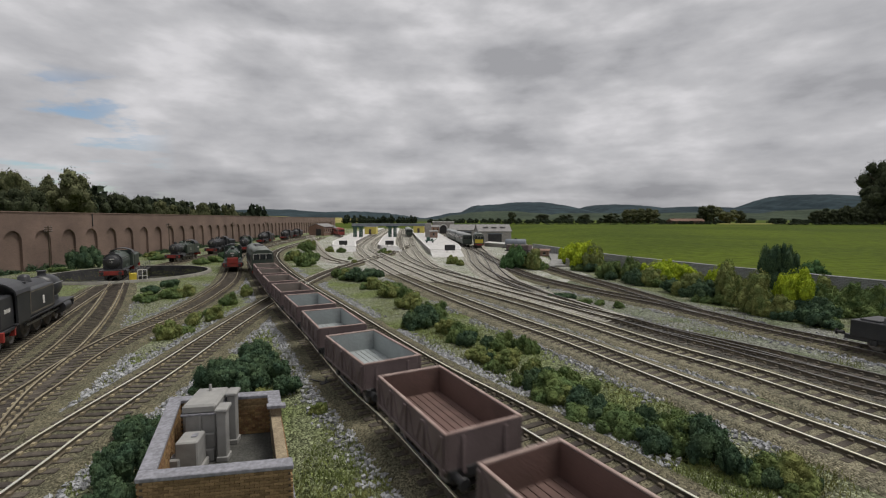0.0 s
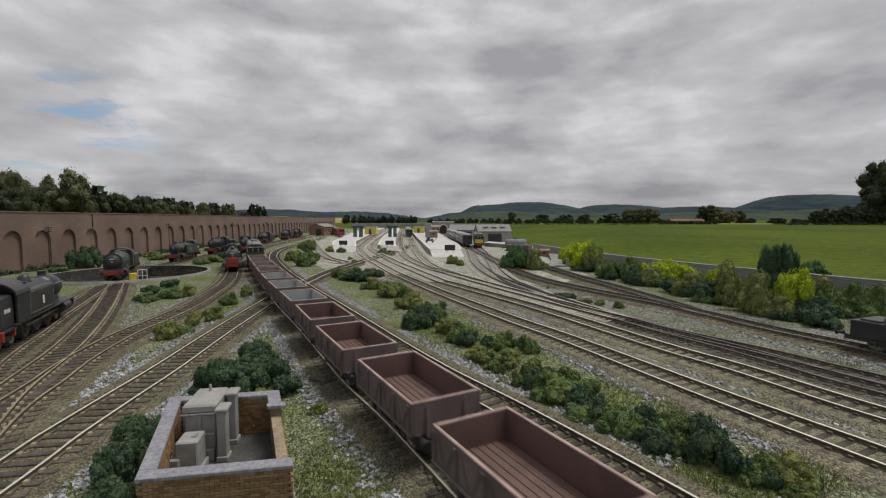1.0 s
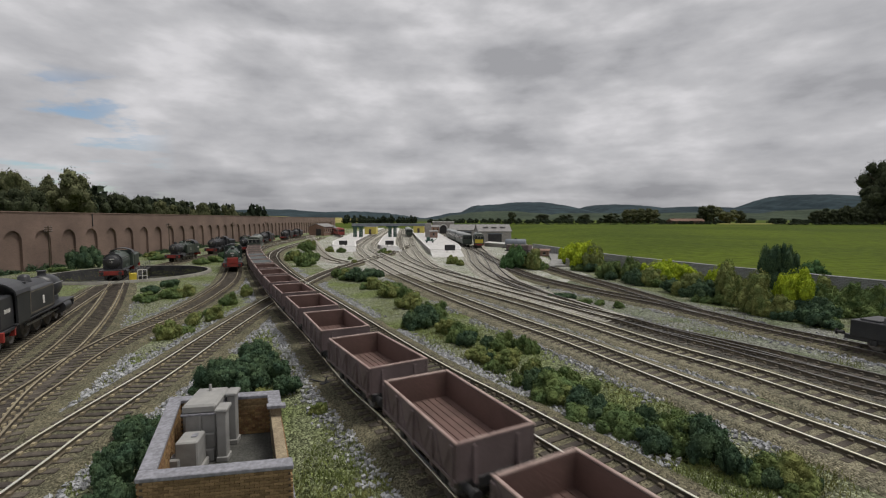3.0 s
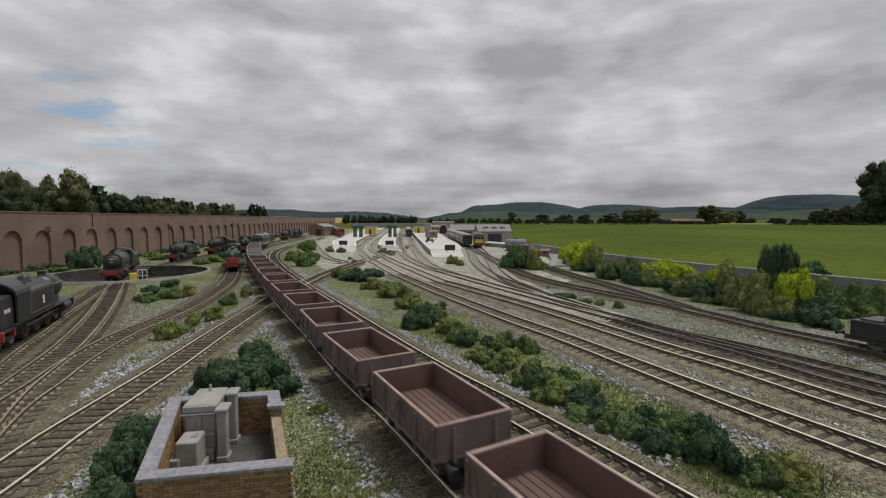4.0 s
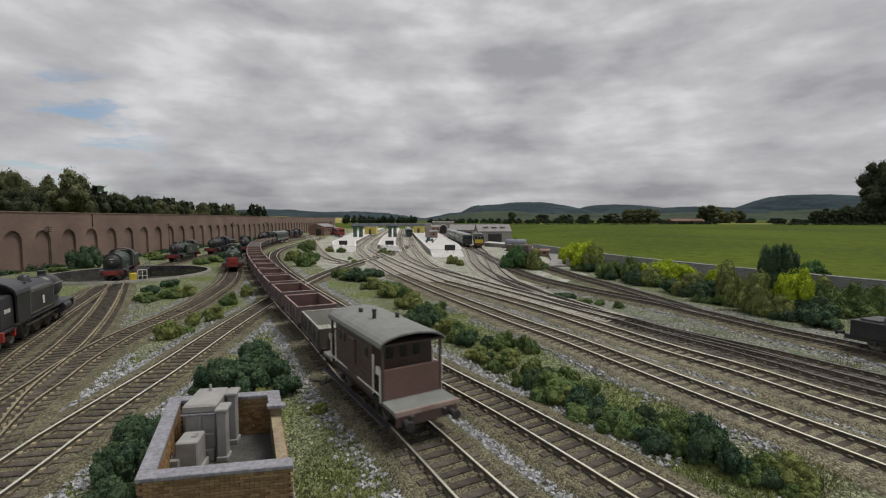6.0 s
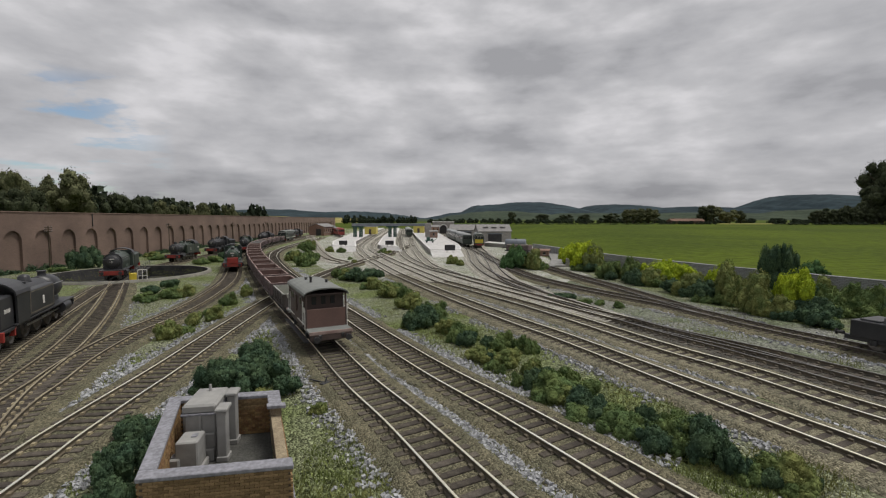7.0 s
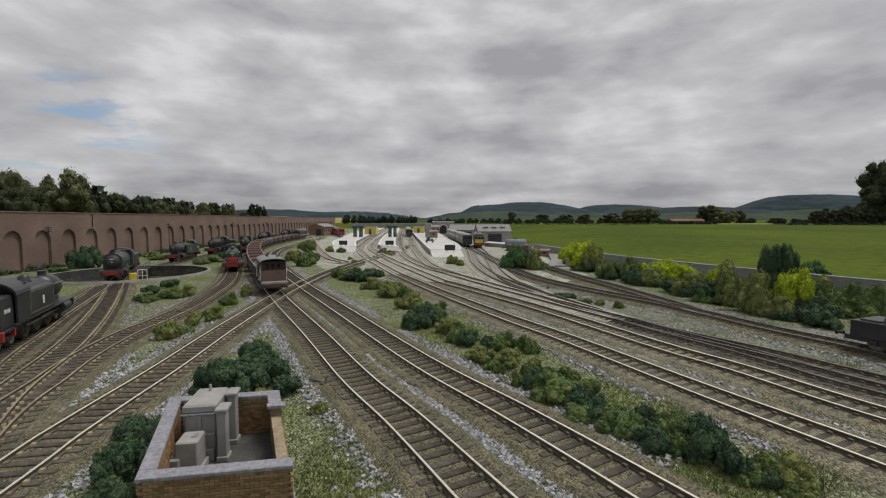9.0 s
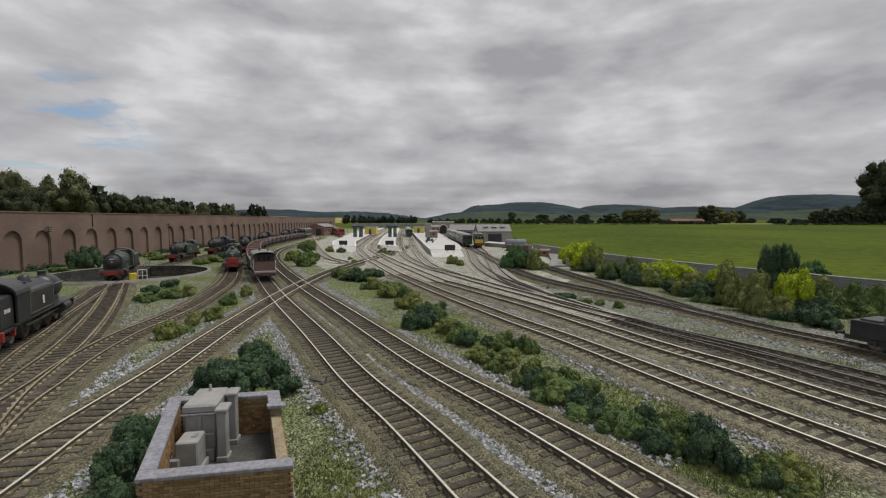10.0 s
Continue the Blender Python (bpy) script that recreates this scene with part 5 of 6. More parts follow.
platform("platform_1", [(-270, 1400), (-335, 1730), (-448, 2899), (-570, 4400), (-720, 4400), (-612, 3300), (-425, 1740), (-364, 1490)], ((-364, 1490), (-270, 1400), (14, -75)))
platform("platform_2", [(-206, 1480), (-138, 1390), (-160, 1504), (-233, 2215), (-335, 3427), (-425, 4400), (-475, 4400), (-350, 2899), (-270, 1981), (-222, 1540)], ((-206, 1480), (-138, 1390), (22, -60)))
platform("platform_3", [(-36, 1266), (49, 1262), (54, 1330), (52, 1567), (14, 2100), (-25, 2700), (-70, 3000), (-205, 3000), (-130, 2215), (-54, 1446)], ((-36, 1266), (49, 1262), (8, -82)))
platform("platform_4", [(150, 1640), (262, 1480), (285, 1530), (175, 1720)], ((262, 1480), (285, 1530), (30, -20)))


def board(x, y, z, w, h):
    b = thing("platform_sign", "dark rectangular sign board on two posts at a platform end", "sign", "platform signs")
    put(b, x, y, z)
    part("panel", box(B(), -w / 2, w / 2, -0.8, 0.8, 8, 8 + h, 0.2), BLACK, b)
    part("panel_frame", box(B(), -w / 2 - 0.8, w / 2 + 0.8, -0.4, 1.0, 7.4, 8.6 + h, 0.2), material("sign_frame", (0.05, 0.05, 0.05), 0.7), b)
    for s in (-1, 1):
        part("post", box(B(), s * w * 0.3 - 0.8, s * w * 0.3 + 0.8, 0.8, 2.2, 0, 8 + h * 0.8, 0.2), BLACK, b)


board(-318, 1438, 10, 25, 12)
board(-168, 1418, 11, 25, 12)
board(19, 1228, 6.5, 27, 14)


def lattice_bridge():
    f = thing("footbridge", "grey footbridge on dark green lattice columns over the tracks", "footbridge")
    put(f, 0, 2150, 0)
    part("deck", box(box(box(B(), -430, -60, -18, 18, 66, 69, 0.4), -430, -60, -18, -16.5, 69, 78, 0.3), -430, -60, 16.5, 18, 69, 78, 0.3), BRIDGE_GREY, f)
    for x in (-418, -390, -252, -228):
        for y in (-14, 14):
            col = B()
            for dx in (-4.5, 4.5):
                box(col, x + dx - 1.6, x + dx + 1.6, y - 2, y + 2, 13, 66)
            for k in range(6):
                rod(col, (x - 4.5, y, 16 + k * 8), (x + 4.5, y, 24 + k * 8), 0.8, None, 6)
                rod(col, (x + 4.5, y, 16 + k * 8), (x - 4.5, y, 24 + k * 8), 0.8, None, 6)
            part("column", col, GIRDER_GREEN, f, "dark green lattice column")
    for x in (-404, -240):
        part("cross_beam", box(B(), x - 28, x + 28, -16, 16, 60, 66, 0.4), GIRDER_GREEN, f, "dark green beam")
    for x in (-70,):
        part("abutment", box(B(), x - 14, x + 14, -20, 20, -1, 80, 0.5), ASHLAR, f)


lattice_bridge()


def hut(name, words, cat, x, y, z, w, d, h, wall, roof, turn=0, rise=10, opening=None):
    b = thing(name, words, cat)
    put(b, x, y, z, turn)
    body = part("wall", box(B(), -w / 2, w / 2, -d / 2, d / 2, -0.3, h, 0.2), wall, b)
    part("roof", prism(B(), [(-d / 2 - 4, h - 1), (0, h + rise), (d / 2 + 4, h - 1), (d / 2 + 4, h + 1), (0, h + rise + 2), (-d / 2 - 4, h + 1)], -w / 2 - 3, w / 2 + 3, "x"), roof, b)
    part("gable", prism(B(), [(-d / 2, h - 0.2), (0, h + rise - 0.3), (d / 2, h - 0.2)], -w / 2 + 0.1, w / 2 - 0.1, "x"), wall, b)
    n = max(1, int(w / 22))
    for k in range(n):
        x0 = -w / 2 + (k + 0.5) * w / n
        if opening:
            continue
        win = part("window", box(B(), x0 - 3.5, x0 + 3.5, -d / 2 - 0.4, -d / 2 + 0.5, h * 0.35, h * 0.75, 0.2), GLASS_DARK, body)
        part("window_sill", box(B(), x0 - 4.5, x0 + 4.5, -d / 2 - 1.2, -d / 2 + 0.2, h * 0.31, h * 0.35, 0.2), COPING, win)
    if opening:
        ow, oh = opening
        # solid black slab on the wall stands for the shade indoors
        part("doorway", box(B(), -ow / 2, ow / 2, -d / 2 - 0.5, -d / 2 + 4, 0.2, oh, 0.3), BLACK, body, "black panel standing for the shade inside the doorway")
        part("lintel", box(B(), -ow / 2 - 3, ow / 2 + 3, -d / 2 - 1.2, -d / 2 + 1, oh, oh + 4, 0.3), BRIDGE_GREY, body)
    return b


# the brick engine shed by the wall, gable towards the tracks
s1 = hut("engine_shed", "small brown brick engine shed with pitched grey roof", "shed", -742, 2780, 0, 150, 96, 52, RED_BRICK, SLATE, 78, 18, None)
# the doorway is a black panel painted for the shade within
part("doorway", box(B(), -75.6, -74, -30, 2, 0, 40), BLACK, s1, "black panel for the shaded doorway")
for x, y in ((-412, 2600), (-150, 2830)):
    h1 = thing("hoarding_building", "plain yellow painted building beside the platform", "building", "yellow buildings")
    put(h1, x, y, 13.6)
    part("wall", box(B(), -32, 32, -40, 40, 0, 42, 0.4), HOARDING, h1)
    part("roof", box(B(), -35, 35, -43, 43, 42, 44.5, 0.5), BRIDGE_GREY, h1)
    part("door", box(B(), -8, 6, -40.6, -39.6, 0, 28, 0.2), VAN_BROWN, h1)
hut("station_building", "brown brick station building with slate roof", "station building", -80, 2930, 13.6, 110, 70, 34, RED_BRICK, SLATE, 0, 12)
hut("platform_kiosk", "small brown brick kiosk on the platform", "kiosk", -42, 2080, 13.6, 34, 30, 28, RED_BRICK, SLATE, 0, 5)
hut("goods_shed", "grey stone goods shed with pale slate roof and dark openings", "goods shed", 118, 2300, 0, 160, 110, 44, ASHLAR, SLATE, -6, 26, (60, 36))
hut("stone_engine_house", "grey stone engine house with wide black panel for the shaded doorway", "engine house", 200, 1830, 0, 130, 110, 50, ASHLAR, SLATE, 4, 26, (54, 40))
for k in range(3):
    part("skylight", box(B(), -42 + 34 * k, -22 + 34 * k, -36, -24, 67, 70), COPING, bpy.data.objects["stone_engine_house"], "pale skylight")
hut("lineside_hut", "red-brown brick lineside hut by the ramp", "hut", 262, 1210, 0, 44, 22, 15, RED_BRICK, RED_BRICK, -20, 3)


def tunnel():
    t = thing("tunnel_portal", "grey stone tunnel portal with dark arched mouth", "tunnel portal")
    put(t, 2, 3010, 0)
    out = [(-70, 0), (-70, 78), (70, 78), (70, 0), (23, 0)] + [(23 * math.cos(math.pi * k / 12), 36 + 23 * math.sin(math.pi * k / 12)) for k in range(13)] + [(-23, 0)]
    part("portal_wall", prism(B(), out, 0, 14, "y"), ASHLAR, t)
    part("tunnel_lining", lathe(B(), [(14, 26), (400, 26), (401, 0.1)], "y", 24, (0, 0, 34)), BLACK, t)
    # black box closes the arch in place of the tunnel's inner shade
    part("dark_bore", box(B(), -22.8, 22.8, 9, 11.8, 0.5, 60), BLACK, t, "black plug standing for the shade in the tunnel")
    part("parapet", box(B(), -74, 74, -3, 18, 78, 83, 0.5), COPING, t)
    for s in (-1, 1):
        part("buttress", box(B(), s * 50 - 7, s * 50 + 7, -5, 0, 0, 80, 0.5), ASHLAR, t)
    part("hillside", prism(B(), [(-74, 12), (400, 12), (330, 300), (-60, 300)], 0, 70, "z"), BUSH[1], t, "green bank above the tunnel")
    ring = B()
    for k in range(13):
        a = math.pi * (k + 0.5) / 13
        m = Matrix.Translation((26 * math.cos(a), -0.6, 36 + 26 * math.sin(a))) @ Matrix.Rotation(-a, 4, "Y")
        bmesh.ops.create_cube(ring, size=1, matrix=m @ Matrix.Diagonal((6, 2, 6, 1)))
    part("voussoirs", ring, COPING, t, "pale arch stones")


tunnel()


def coach(words, paint, roof, L=240.0, yellow=False, name="railway_coach", cat="coach", group="coaches"):
    c = thing(name, words, cat, group)
    h = L / 2
    body = part("body", prism(B(), [(-16, 9), (-17, 20), (-16.6, 34), (-14.5, 39), (14.5, 39), (16.6, 34), (17, 20), (16, 9)], -h, h), paint, c)
    part("roof", prism(B(), [(-15, 38.8), (-13, 42), (-7, 45), (0, 46), (7, 45), (13, 42), (15, 38.8)], -h + 0.5, h - 0.5), roof, c, "curved roof", True)
    n = int(L / 22)
    for s in (-1, 1):
        for k in range(n):
            y = -h + (k + 0.5) * L / n
            part("window", box(B(), *((16.3, 17.1) if s > 0 else (-17.1, -16.3)), y - 7, y + 7, 25, 34, 0.3), GLASS_DARK, body)
        for x in (-9.5, 0, 9.5):
            part("end_window", box(B(), x - 4, x + 4, *((h - 0.2, h + 0.5) if s > 0 else (-h - 0.5, -h + 0.2)), 26, 35, 0.3), GLASS_DARK, body)
        if yellow:
            part("warning_panel", box(B(), -12, 12, *((h - 0.1, h + 0.7) if s > 0 else (-h - 0.7, -h + 0.1)), 12, 23, 0.2), YELLOW, body, "yellow panel")
        bogie(c, s * h * 0.68, 15)
    buffers(c, h)
    return c


def follow(ob, key, y):
    x, t = along_track(key, y)
    return put(ob, x, y, RAIL_Z, t)


DMU_ROOF = material("coach_roof", (0.33, 0.34, 0.34), 0.65, 0, (0.25, 0.26, 0.26), 20, 2, 0.1)
follow(coach("green railcar with pale grey roof at the platform", LOCO_GREEN, DMU_ROOF, 240), 'K', 1660)
follow(coach("green railcar coach with pale grey roof at the platform", LOCO_GREEN, DMU_ROOF, 240), 'K', 1915)
follow(coach("rear green railcar coach near the tunnel", LOCO_GREEN, DMU_ROOF, 240), 'K', 2170)
follow(coach("green railcar at the middle platforms", LOCO_GREEN, DMU_ROOF, 240), 'E2', 2500)
follow(coach("green railcar coach at the middle platforms", LOCO_GREEN, DMU_ROOF, 240), 'E2', 2755)
follow(make_diesel("dark green diesel locomotive with yellow warning panel by the shed", "engines in the yard", True), 'K2', 1580)
put(coach("crimson coach standing in a siding", COACH_RED, COACH_RED, 230), -585, 2560, RAIL_Z, 18)
put(coach("crimson coach with grey roof in a siding", COACH_RED, DMU_ROOF, 230), -665, 2800, RAIL_Z, 18)
TRACKS['R'] = [(-530, 2390), (-585, 2560), (-665, 2800), (-790, 3180)]
make_track('R', TRACKS['R'])


def trolley():
    t = thing("platform_trolley", "green luggage trolley on the platform", "trolley")
    put(t, -48, 1640, 13.6)
    part("bed", box(B(), -16, 16, -8, 8, 6, 9, 0.3), GIRDER_GREEN, t)
    part("load", box(box(B(), -12, 2, -6, 6, 9, 20, 0.5), 4, 12, -5, 5, 9, 15, 0.5), GIRDER_GREEN, t, "green crates")
    for x in (-11, 11):
        for y in (-7, 7):
            part("wheel", rod(B(), (x, y - 1, 3.2), (x, y + 1, 3.2), 3.2, None, 14), BLACK, t)
    part("handle", rod(B(), (16, 0, 8), (26, 0, 16), 0.7, None, 6), BLACK, t)


trolley()


ROAD_GREY = material("worn_road", (0.27, 0.265, 0.255), 0.9, 0, (0.2, 0.2, 0.19), 25, 2, 0.2)


def ramp_road():
    r = thing("access_ramp", "pale grey sloping access road with low stone wall", "ramp", "", "structure")
    part("road_surface", prism(B(), [(212, 905), (254, 930), (325, 1230), (290, 1240), (255, 1060)], 0.2, 4.5, "z"), ROAD_GREY, r)
    part("parapet", prism(B(), [(254, 930), (262, 930), (335, 1230), (325, 1230)], 0.2, 17, "z"), ASHLAR, r)


ramp_road()


def boundary_wall():
    pts = [(285, 1420), (315, 1240), (378, 960), (462, 753), (534, 617), (570, 550), (620, 450)]
    w = thing("wall_boundary", "low dark grey stone wall between yard and meadow", "wall", "", "structure")
    stone = brick_material("dark_stone", (0.3, 0.3, 0.315), (0.24, 0.24, 0.25), (0.13, 0.13, 0.135), 5, 2.2)
    for (x0, y0), (x1, y1) in zip(pts, pts[1:]):
        d = math.hypot(x1 - x0, y1 - y0)
        o = part("wall_length", box(B(), 0, d, -3, 3, -3.5, 20), stone, w)
        o.matrix_basis = pose(x0 * MM, y0 * MM, 0, 0, 0, math.degrees(math.atan2(y1 - y0, x1 - x0)))
        c = part("wall_cap", box(B(), -1, d + 1, -3.6, 3.6, 20, 21.6, 0.4), stone, o)


boundary_wall()


def tank_wagon(x, y, turn):
    t = thing("tank_wagon", "weathered grey tank wagon beside the shed", "wagon")
    put(t, x, y, RAIL_Z, turn)
    part("barrel", lathe(B(), [(-30, 9), (-28, 11.5), (28, 11.5), (30, 9)], "y", 20, (0, 0, 24)), BRIDGE_GREY, t, "", True)
    part("chassis", box(B(), -12, 12, -33, 33, 9, 13, 0.3), BLACK, t)
    part("manhole", rod(B(), (0, 0, 34), (0, 0, 38), 3), BLACK, t)
    for yy in (-18, 18):
        for s in (-1, 1):
            part("wheel", wheel(B(), s, yy), STEEL, t, "", True)
    buffers(t, 33)


tank_wagon(214, 1330, 70)
put(make_wagon("small open goods wagon with pale load by the shed", PALE), 205, 1215, RAIL_Z, 60)


# grey of the wagon cover, darkened for the shade under the bushes
SHADED_GREY = material("shaded_grey", (0.07, 0.07, 0.075), 0.7, 0, (0.05, 0.05, 0.053), 14, 2, 0.1)


def van_dark(x, y, turn):
    """The dark vehicle at the edge of the yard."""
    t = thing("black_tender_wagon", "black coal wagon with grey sheeted top by the bushes", "wagon")
    put(t, x, y, RAIL_Z, turn)
    part("body", box(B(), -14.5, 14.5, -50, 50, 9, 21, 0.4), SATIN_BLACK, t)
    part("frame", box(B(), -13, 13, -56, 54, 6, 9.5, 0.3), SATIN_BLACK, t)
    part("top_cover", prism(B(), [(-12, 20.8), (-11, 25), (-8, 26.5), (8, 26.5), (11, 25), (12, 20.8)], -48, 32), SHADED_GREY, t, "dull grey cover")
    part("front_bunker", box(B(), -11, 11, 34, 46, 20.8, 22.4, 0.4), SHADED_GREY, t, "grey hatch")
    for yy in (-36, -12, 12, 36):
        for s in (-1, 1):
            part("wheel", wheel(B(), s, yy), STEEL, t, "", True)
            part("axlebox", box(B(), s * 13 - 0.9, s * 13 + 1.2, yy - 2, yy + 2, 4.6, 8.8, 0.4), SATIN_BLACK, t)
    buffers(t, 55)


x, h = along_track('F', 285)
van_dark(x, 285, h)


# ---- brick compound with transformer ----
YARD_BRICK = [material("buff_brick", (0.30, 0.215, 0.11), 0.9, 0, (0.215, 0.145, 0.08), 3, 0.4, 0.3, 0.3), material("brick_mortar", (0.16, 0.13, 0.1), 0.95, 0, None, 3, 0.4, 0.4)]
OLD_BRICK = material("dusty_wall_top", (0.3, 0.25, 0.17), 0.9, 0, (0.22, 0.175, 0.12), 4, 0.6, 0.3)
SLAB = material("blue_grey_coping", (0.225, 0.225, 0.25), 0.85, 0, (0.195, 0.195, 0.215), 10, 1.5, 0.15)
DUSTY = material("dusty_grey_metal", (0.29, 0.285, 0.27), 0.75, 0, (0.23, 0.228, 0.22), 12, 4.0, 0.08)
DARK_FLOOR = material("compound_floor", (0.06, 0.06, 0.055), 0.9, 0, (0.085, 0.085, 0.078), 8, 0.7, 0.5)
COMPOUND = pose(-0.0865, 0.1718, 0, 0, 0, 10.3)
SKEW = -0.234  # the plan is out of square: its long walls lean to one side
LOOSE = material("buff_brick_rest", (0.27, 0.18, 0.085), 0.9, 0, (0.2, 0.115, 0.065), 3, 0.4, 0.3, -0.3)
BRICK_MESH = mesh_of("brick", box(B(), -1.42, 1.42, -0.5, 0.3, -0.44, 0.44), YARD_BRICK[0])


def make_compound():
    c = thing("transformer_compound", "open-topped buff brick compound with grey coping", "compound")
    c.matrix_basis = COMPOUND
    X, Y, T, H = 23.0, 34.0, 4.0, 17.0
    front = part("front_wall", box(B(), -X + 0.3, X - 0.3, -Y + 0.3, -Y + T - 0.3, -1, H), YARD_BRICK[1], c)
    rear = part("rear_wall", box(B(), -X + 0.3, X - 0.3, Y - T + 0.3, Y - 0.3, -1, H), YARD_BRICK[1], c)
    west = part("side_wall", box(B(), -X + 0.3, -X + T - 0.3, -Y + T, Y - T, -1, H), YARD_BRICK[1], c)
    east = part("side_wall", box(B(), X - T + 0.3, X - 0.3, -Y + T, Y - T, -1, H - 4.5), YARD_BRICK[1], c)
    part("pier", box(B(), X - T, X + 0.4, 18, Y - T, -1, H, 0.1), OLD_BRICK, c)
    part("wall_top", box(B(), X - T, X, -Y + T, 18, H - 4.5, H - 3.6, 0.1), OLD_BRICK, c, "bare brick top of the low wall")
    for x0, x1, y0, y1 in ((-X - 0.7, X + 0.7, -Y - 0.7, -Y + T + 0.7), (-X - 0.7, X + 0.7, Y - T - 0.7, Y + 0.7), (-X - 0.7, -X + T + 0.7, -Y + T + 0.75, Y - T - 0.75), (X - T - 0.9, X + 0.7, 19.5, Y - T - 0.75), (X - T - 1.6, X + 2.2, 16, 19.4)):
        part("coping_slab", box(B(), x0, x1, y0, y1, H, H + 1.5, 0.25), SLAB, c, "blue-grey concrete coping")
    part("plinth", box(B(), X, X + 2.0, -Y, Y - 8, -1, 1.4, 0.2), SLAB, c)
    part("floor", box(B(), -X + T, X - T, -Y + T, Y - T, -0.6, 0.5), DARK_FLOOR, c, "dark floor")
    rest, off = ([], []), 0
    made = 0

    def lay(wall, horizontal, fixed, lo, hi, out, top, single):
        nonlocal off, made
        rows = int(top / 1.02)
        for r in range(rows):
            z = top - 0.5 - r * 1.02
            u = lo + (0.0 if r % 2 else 1.5)
            while u < hi:
                ang = {(True, -1): 0, (True, 1): 180, (False, -1): -90, (False, 1): 90}[(horizontal, out)]
                place = pose((u if horizontal else fixed) * MM, (fixed if horizontal else u) * MM, z * MM, 0, 0, ang)
                if single and made < 300:
                    o = new("brick", BRICK_MESH)
                    o.parent, o.matrix_basis = wall, place
                    made += 1
                else:
                    jit = random.uniform(-0.04, 0.04) * MM
                    for v in BRICK_MESH.vertices:
                        rest[0].append(tuple(place @ (v.co + Vector((0, jit, 0)))))
                    for p in BRICK_MESH.polygons:
                        rest[1].append([off + k for k in p.vertices])
                    off += len(BRICK_MESH.vertices)
                u += 3.0
    lay(front, True, -Y, -X + 1.5, X - 0.2, -1, H, True)
    lay(rear, True, Y - T, -X + T + 1.5, X - T - 0.2, -1, H, True)
    lay(west, False, -X + T, -Y + T + 1.5, Y - T - 0.2, 1, H, False)
    lay(east, False, X, -Y + 1.5, Y - 0.2, 1, H - 4.5, False)
    lay(front, True, -Y + T, -X + T + 1.5, X - T - 0.2, 1, H, False)
    lay(west, False, -X, -Y + 1.5, Y - 0.2, -1, H, False)
    me = bpy.data.meshes.new("bricks")
    me.from_pydata(rest[0], [], rest[1])
    me.materials.append(LOOSE)
    o = tagged(new("bricks", me), kind="stuff")
    o.parent = c
    for o in c.children_recursive:
        if o.name.startswith("brick") and o.data is BRICK_MESH:
            at = o.matrix_basis.copy()
            at[0][3] += SKEW * at[1][3]
            o.matrix_basis = at
        else:
            for vtx in o.data.vertices:
                vtx.co.x += SKEW * vtx.co.y
    # the transformer stands inside
    t = thing("transformer", "dusty pale grey transformer with square ducts inside the brick compound", "transformer")
    t.matrix_basis = COMPOUND @ pose(-0.0105, 0.012, 0.0005)
    part("tank", box(B(), -6.5, 5.4, -2, 16, 0, 19.5, 0.5), DUSTY, t)
    part("tank_step", box(box(B(), -6, 5, -4.5, -2, 0, 5, 0.3), -6.2, 5.2, -3.2, -2, 5, 11, 0.3), DUSTY, t)
    part("lid", box(B(), -7.2, 5.8, -3, 17, 19.5, 23.2, 0.8), DUSTY, t, "dusty sloping lid")
    part("lid_edge", box(B(), -7.5, 6.1, -3.4, 17.4, 18.8, 19.7, 0.2), SLAB, t)
    for y0, z1 in ((-5.5, 20.5), (9, 21.5)):
        duct = part("duct", box(B(), 6.6, 10.2, y0, y0 + 4.5, 0, z1, 0.3), DUSTY, t)
        part("duct_cap", box(B(), 6.0, 10.8, y0 - 0.8, y0 + 7, z1, z1 + 1.6, 0.4), DUSTY, duct)
        part("duct_foot", box(B(), 6.2, 10.8, y0 - 0.6, y0 + 5, 0, 2.2, 0.3), DUSTY, duct)
    part("duct", box(B(), -8.3, -6.6, 1, 5, 0, 17.5, 0.3), DUSTY, t)
    part("rib", box(B(), -1.2, 0, -2.7, -2, 11, 20, 0.2), DUSTY, t)
    part("bushing", rod(B(), (-1, 13, 23), (-1, 13, 26), 0.7, 0.5), DUSTY, t)
    k = thing("switch_cabinet", "grey switchgear cabinet inside the brick compound", "cabinet", "switch cabinets")
    k.matrix_basis = COMPOUND @ pose(-0.0122, 0.0022, 0.0005)
    part("body", box(B(), -4, 4, -5, 5, 0, 13.5, 0.5), DUSTY, k)
    part("hatch", box(B(), 0.4, 2.6, -1, 2, 13.5, 13.9, 0.15), SLAB, k)
    part("foot", box(B(), 4, 5.2, -4.6, 4.6, 0, 3, 0.4), DUSTY, k)
    k = thing("small_cabinet", "small grey box inside the brick compound", "cabinet", "switch cabinets")
    k.matrix_basis = COMPOUND @ pose(-0.0165, -0.001, 0.0005)
    part("body", box(B(), -2, 2, -3, 3, 0, 7.5, 0.4), DUSTY, k)
    part("lid", box(B(), -1.2, 1.2, -1.6, 1.6, 7.5, 7.9, 0.1), SLAB, k)


make_compound()

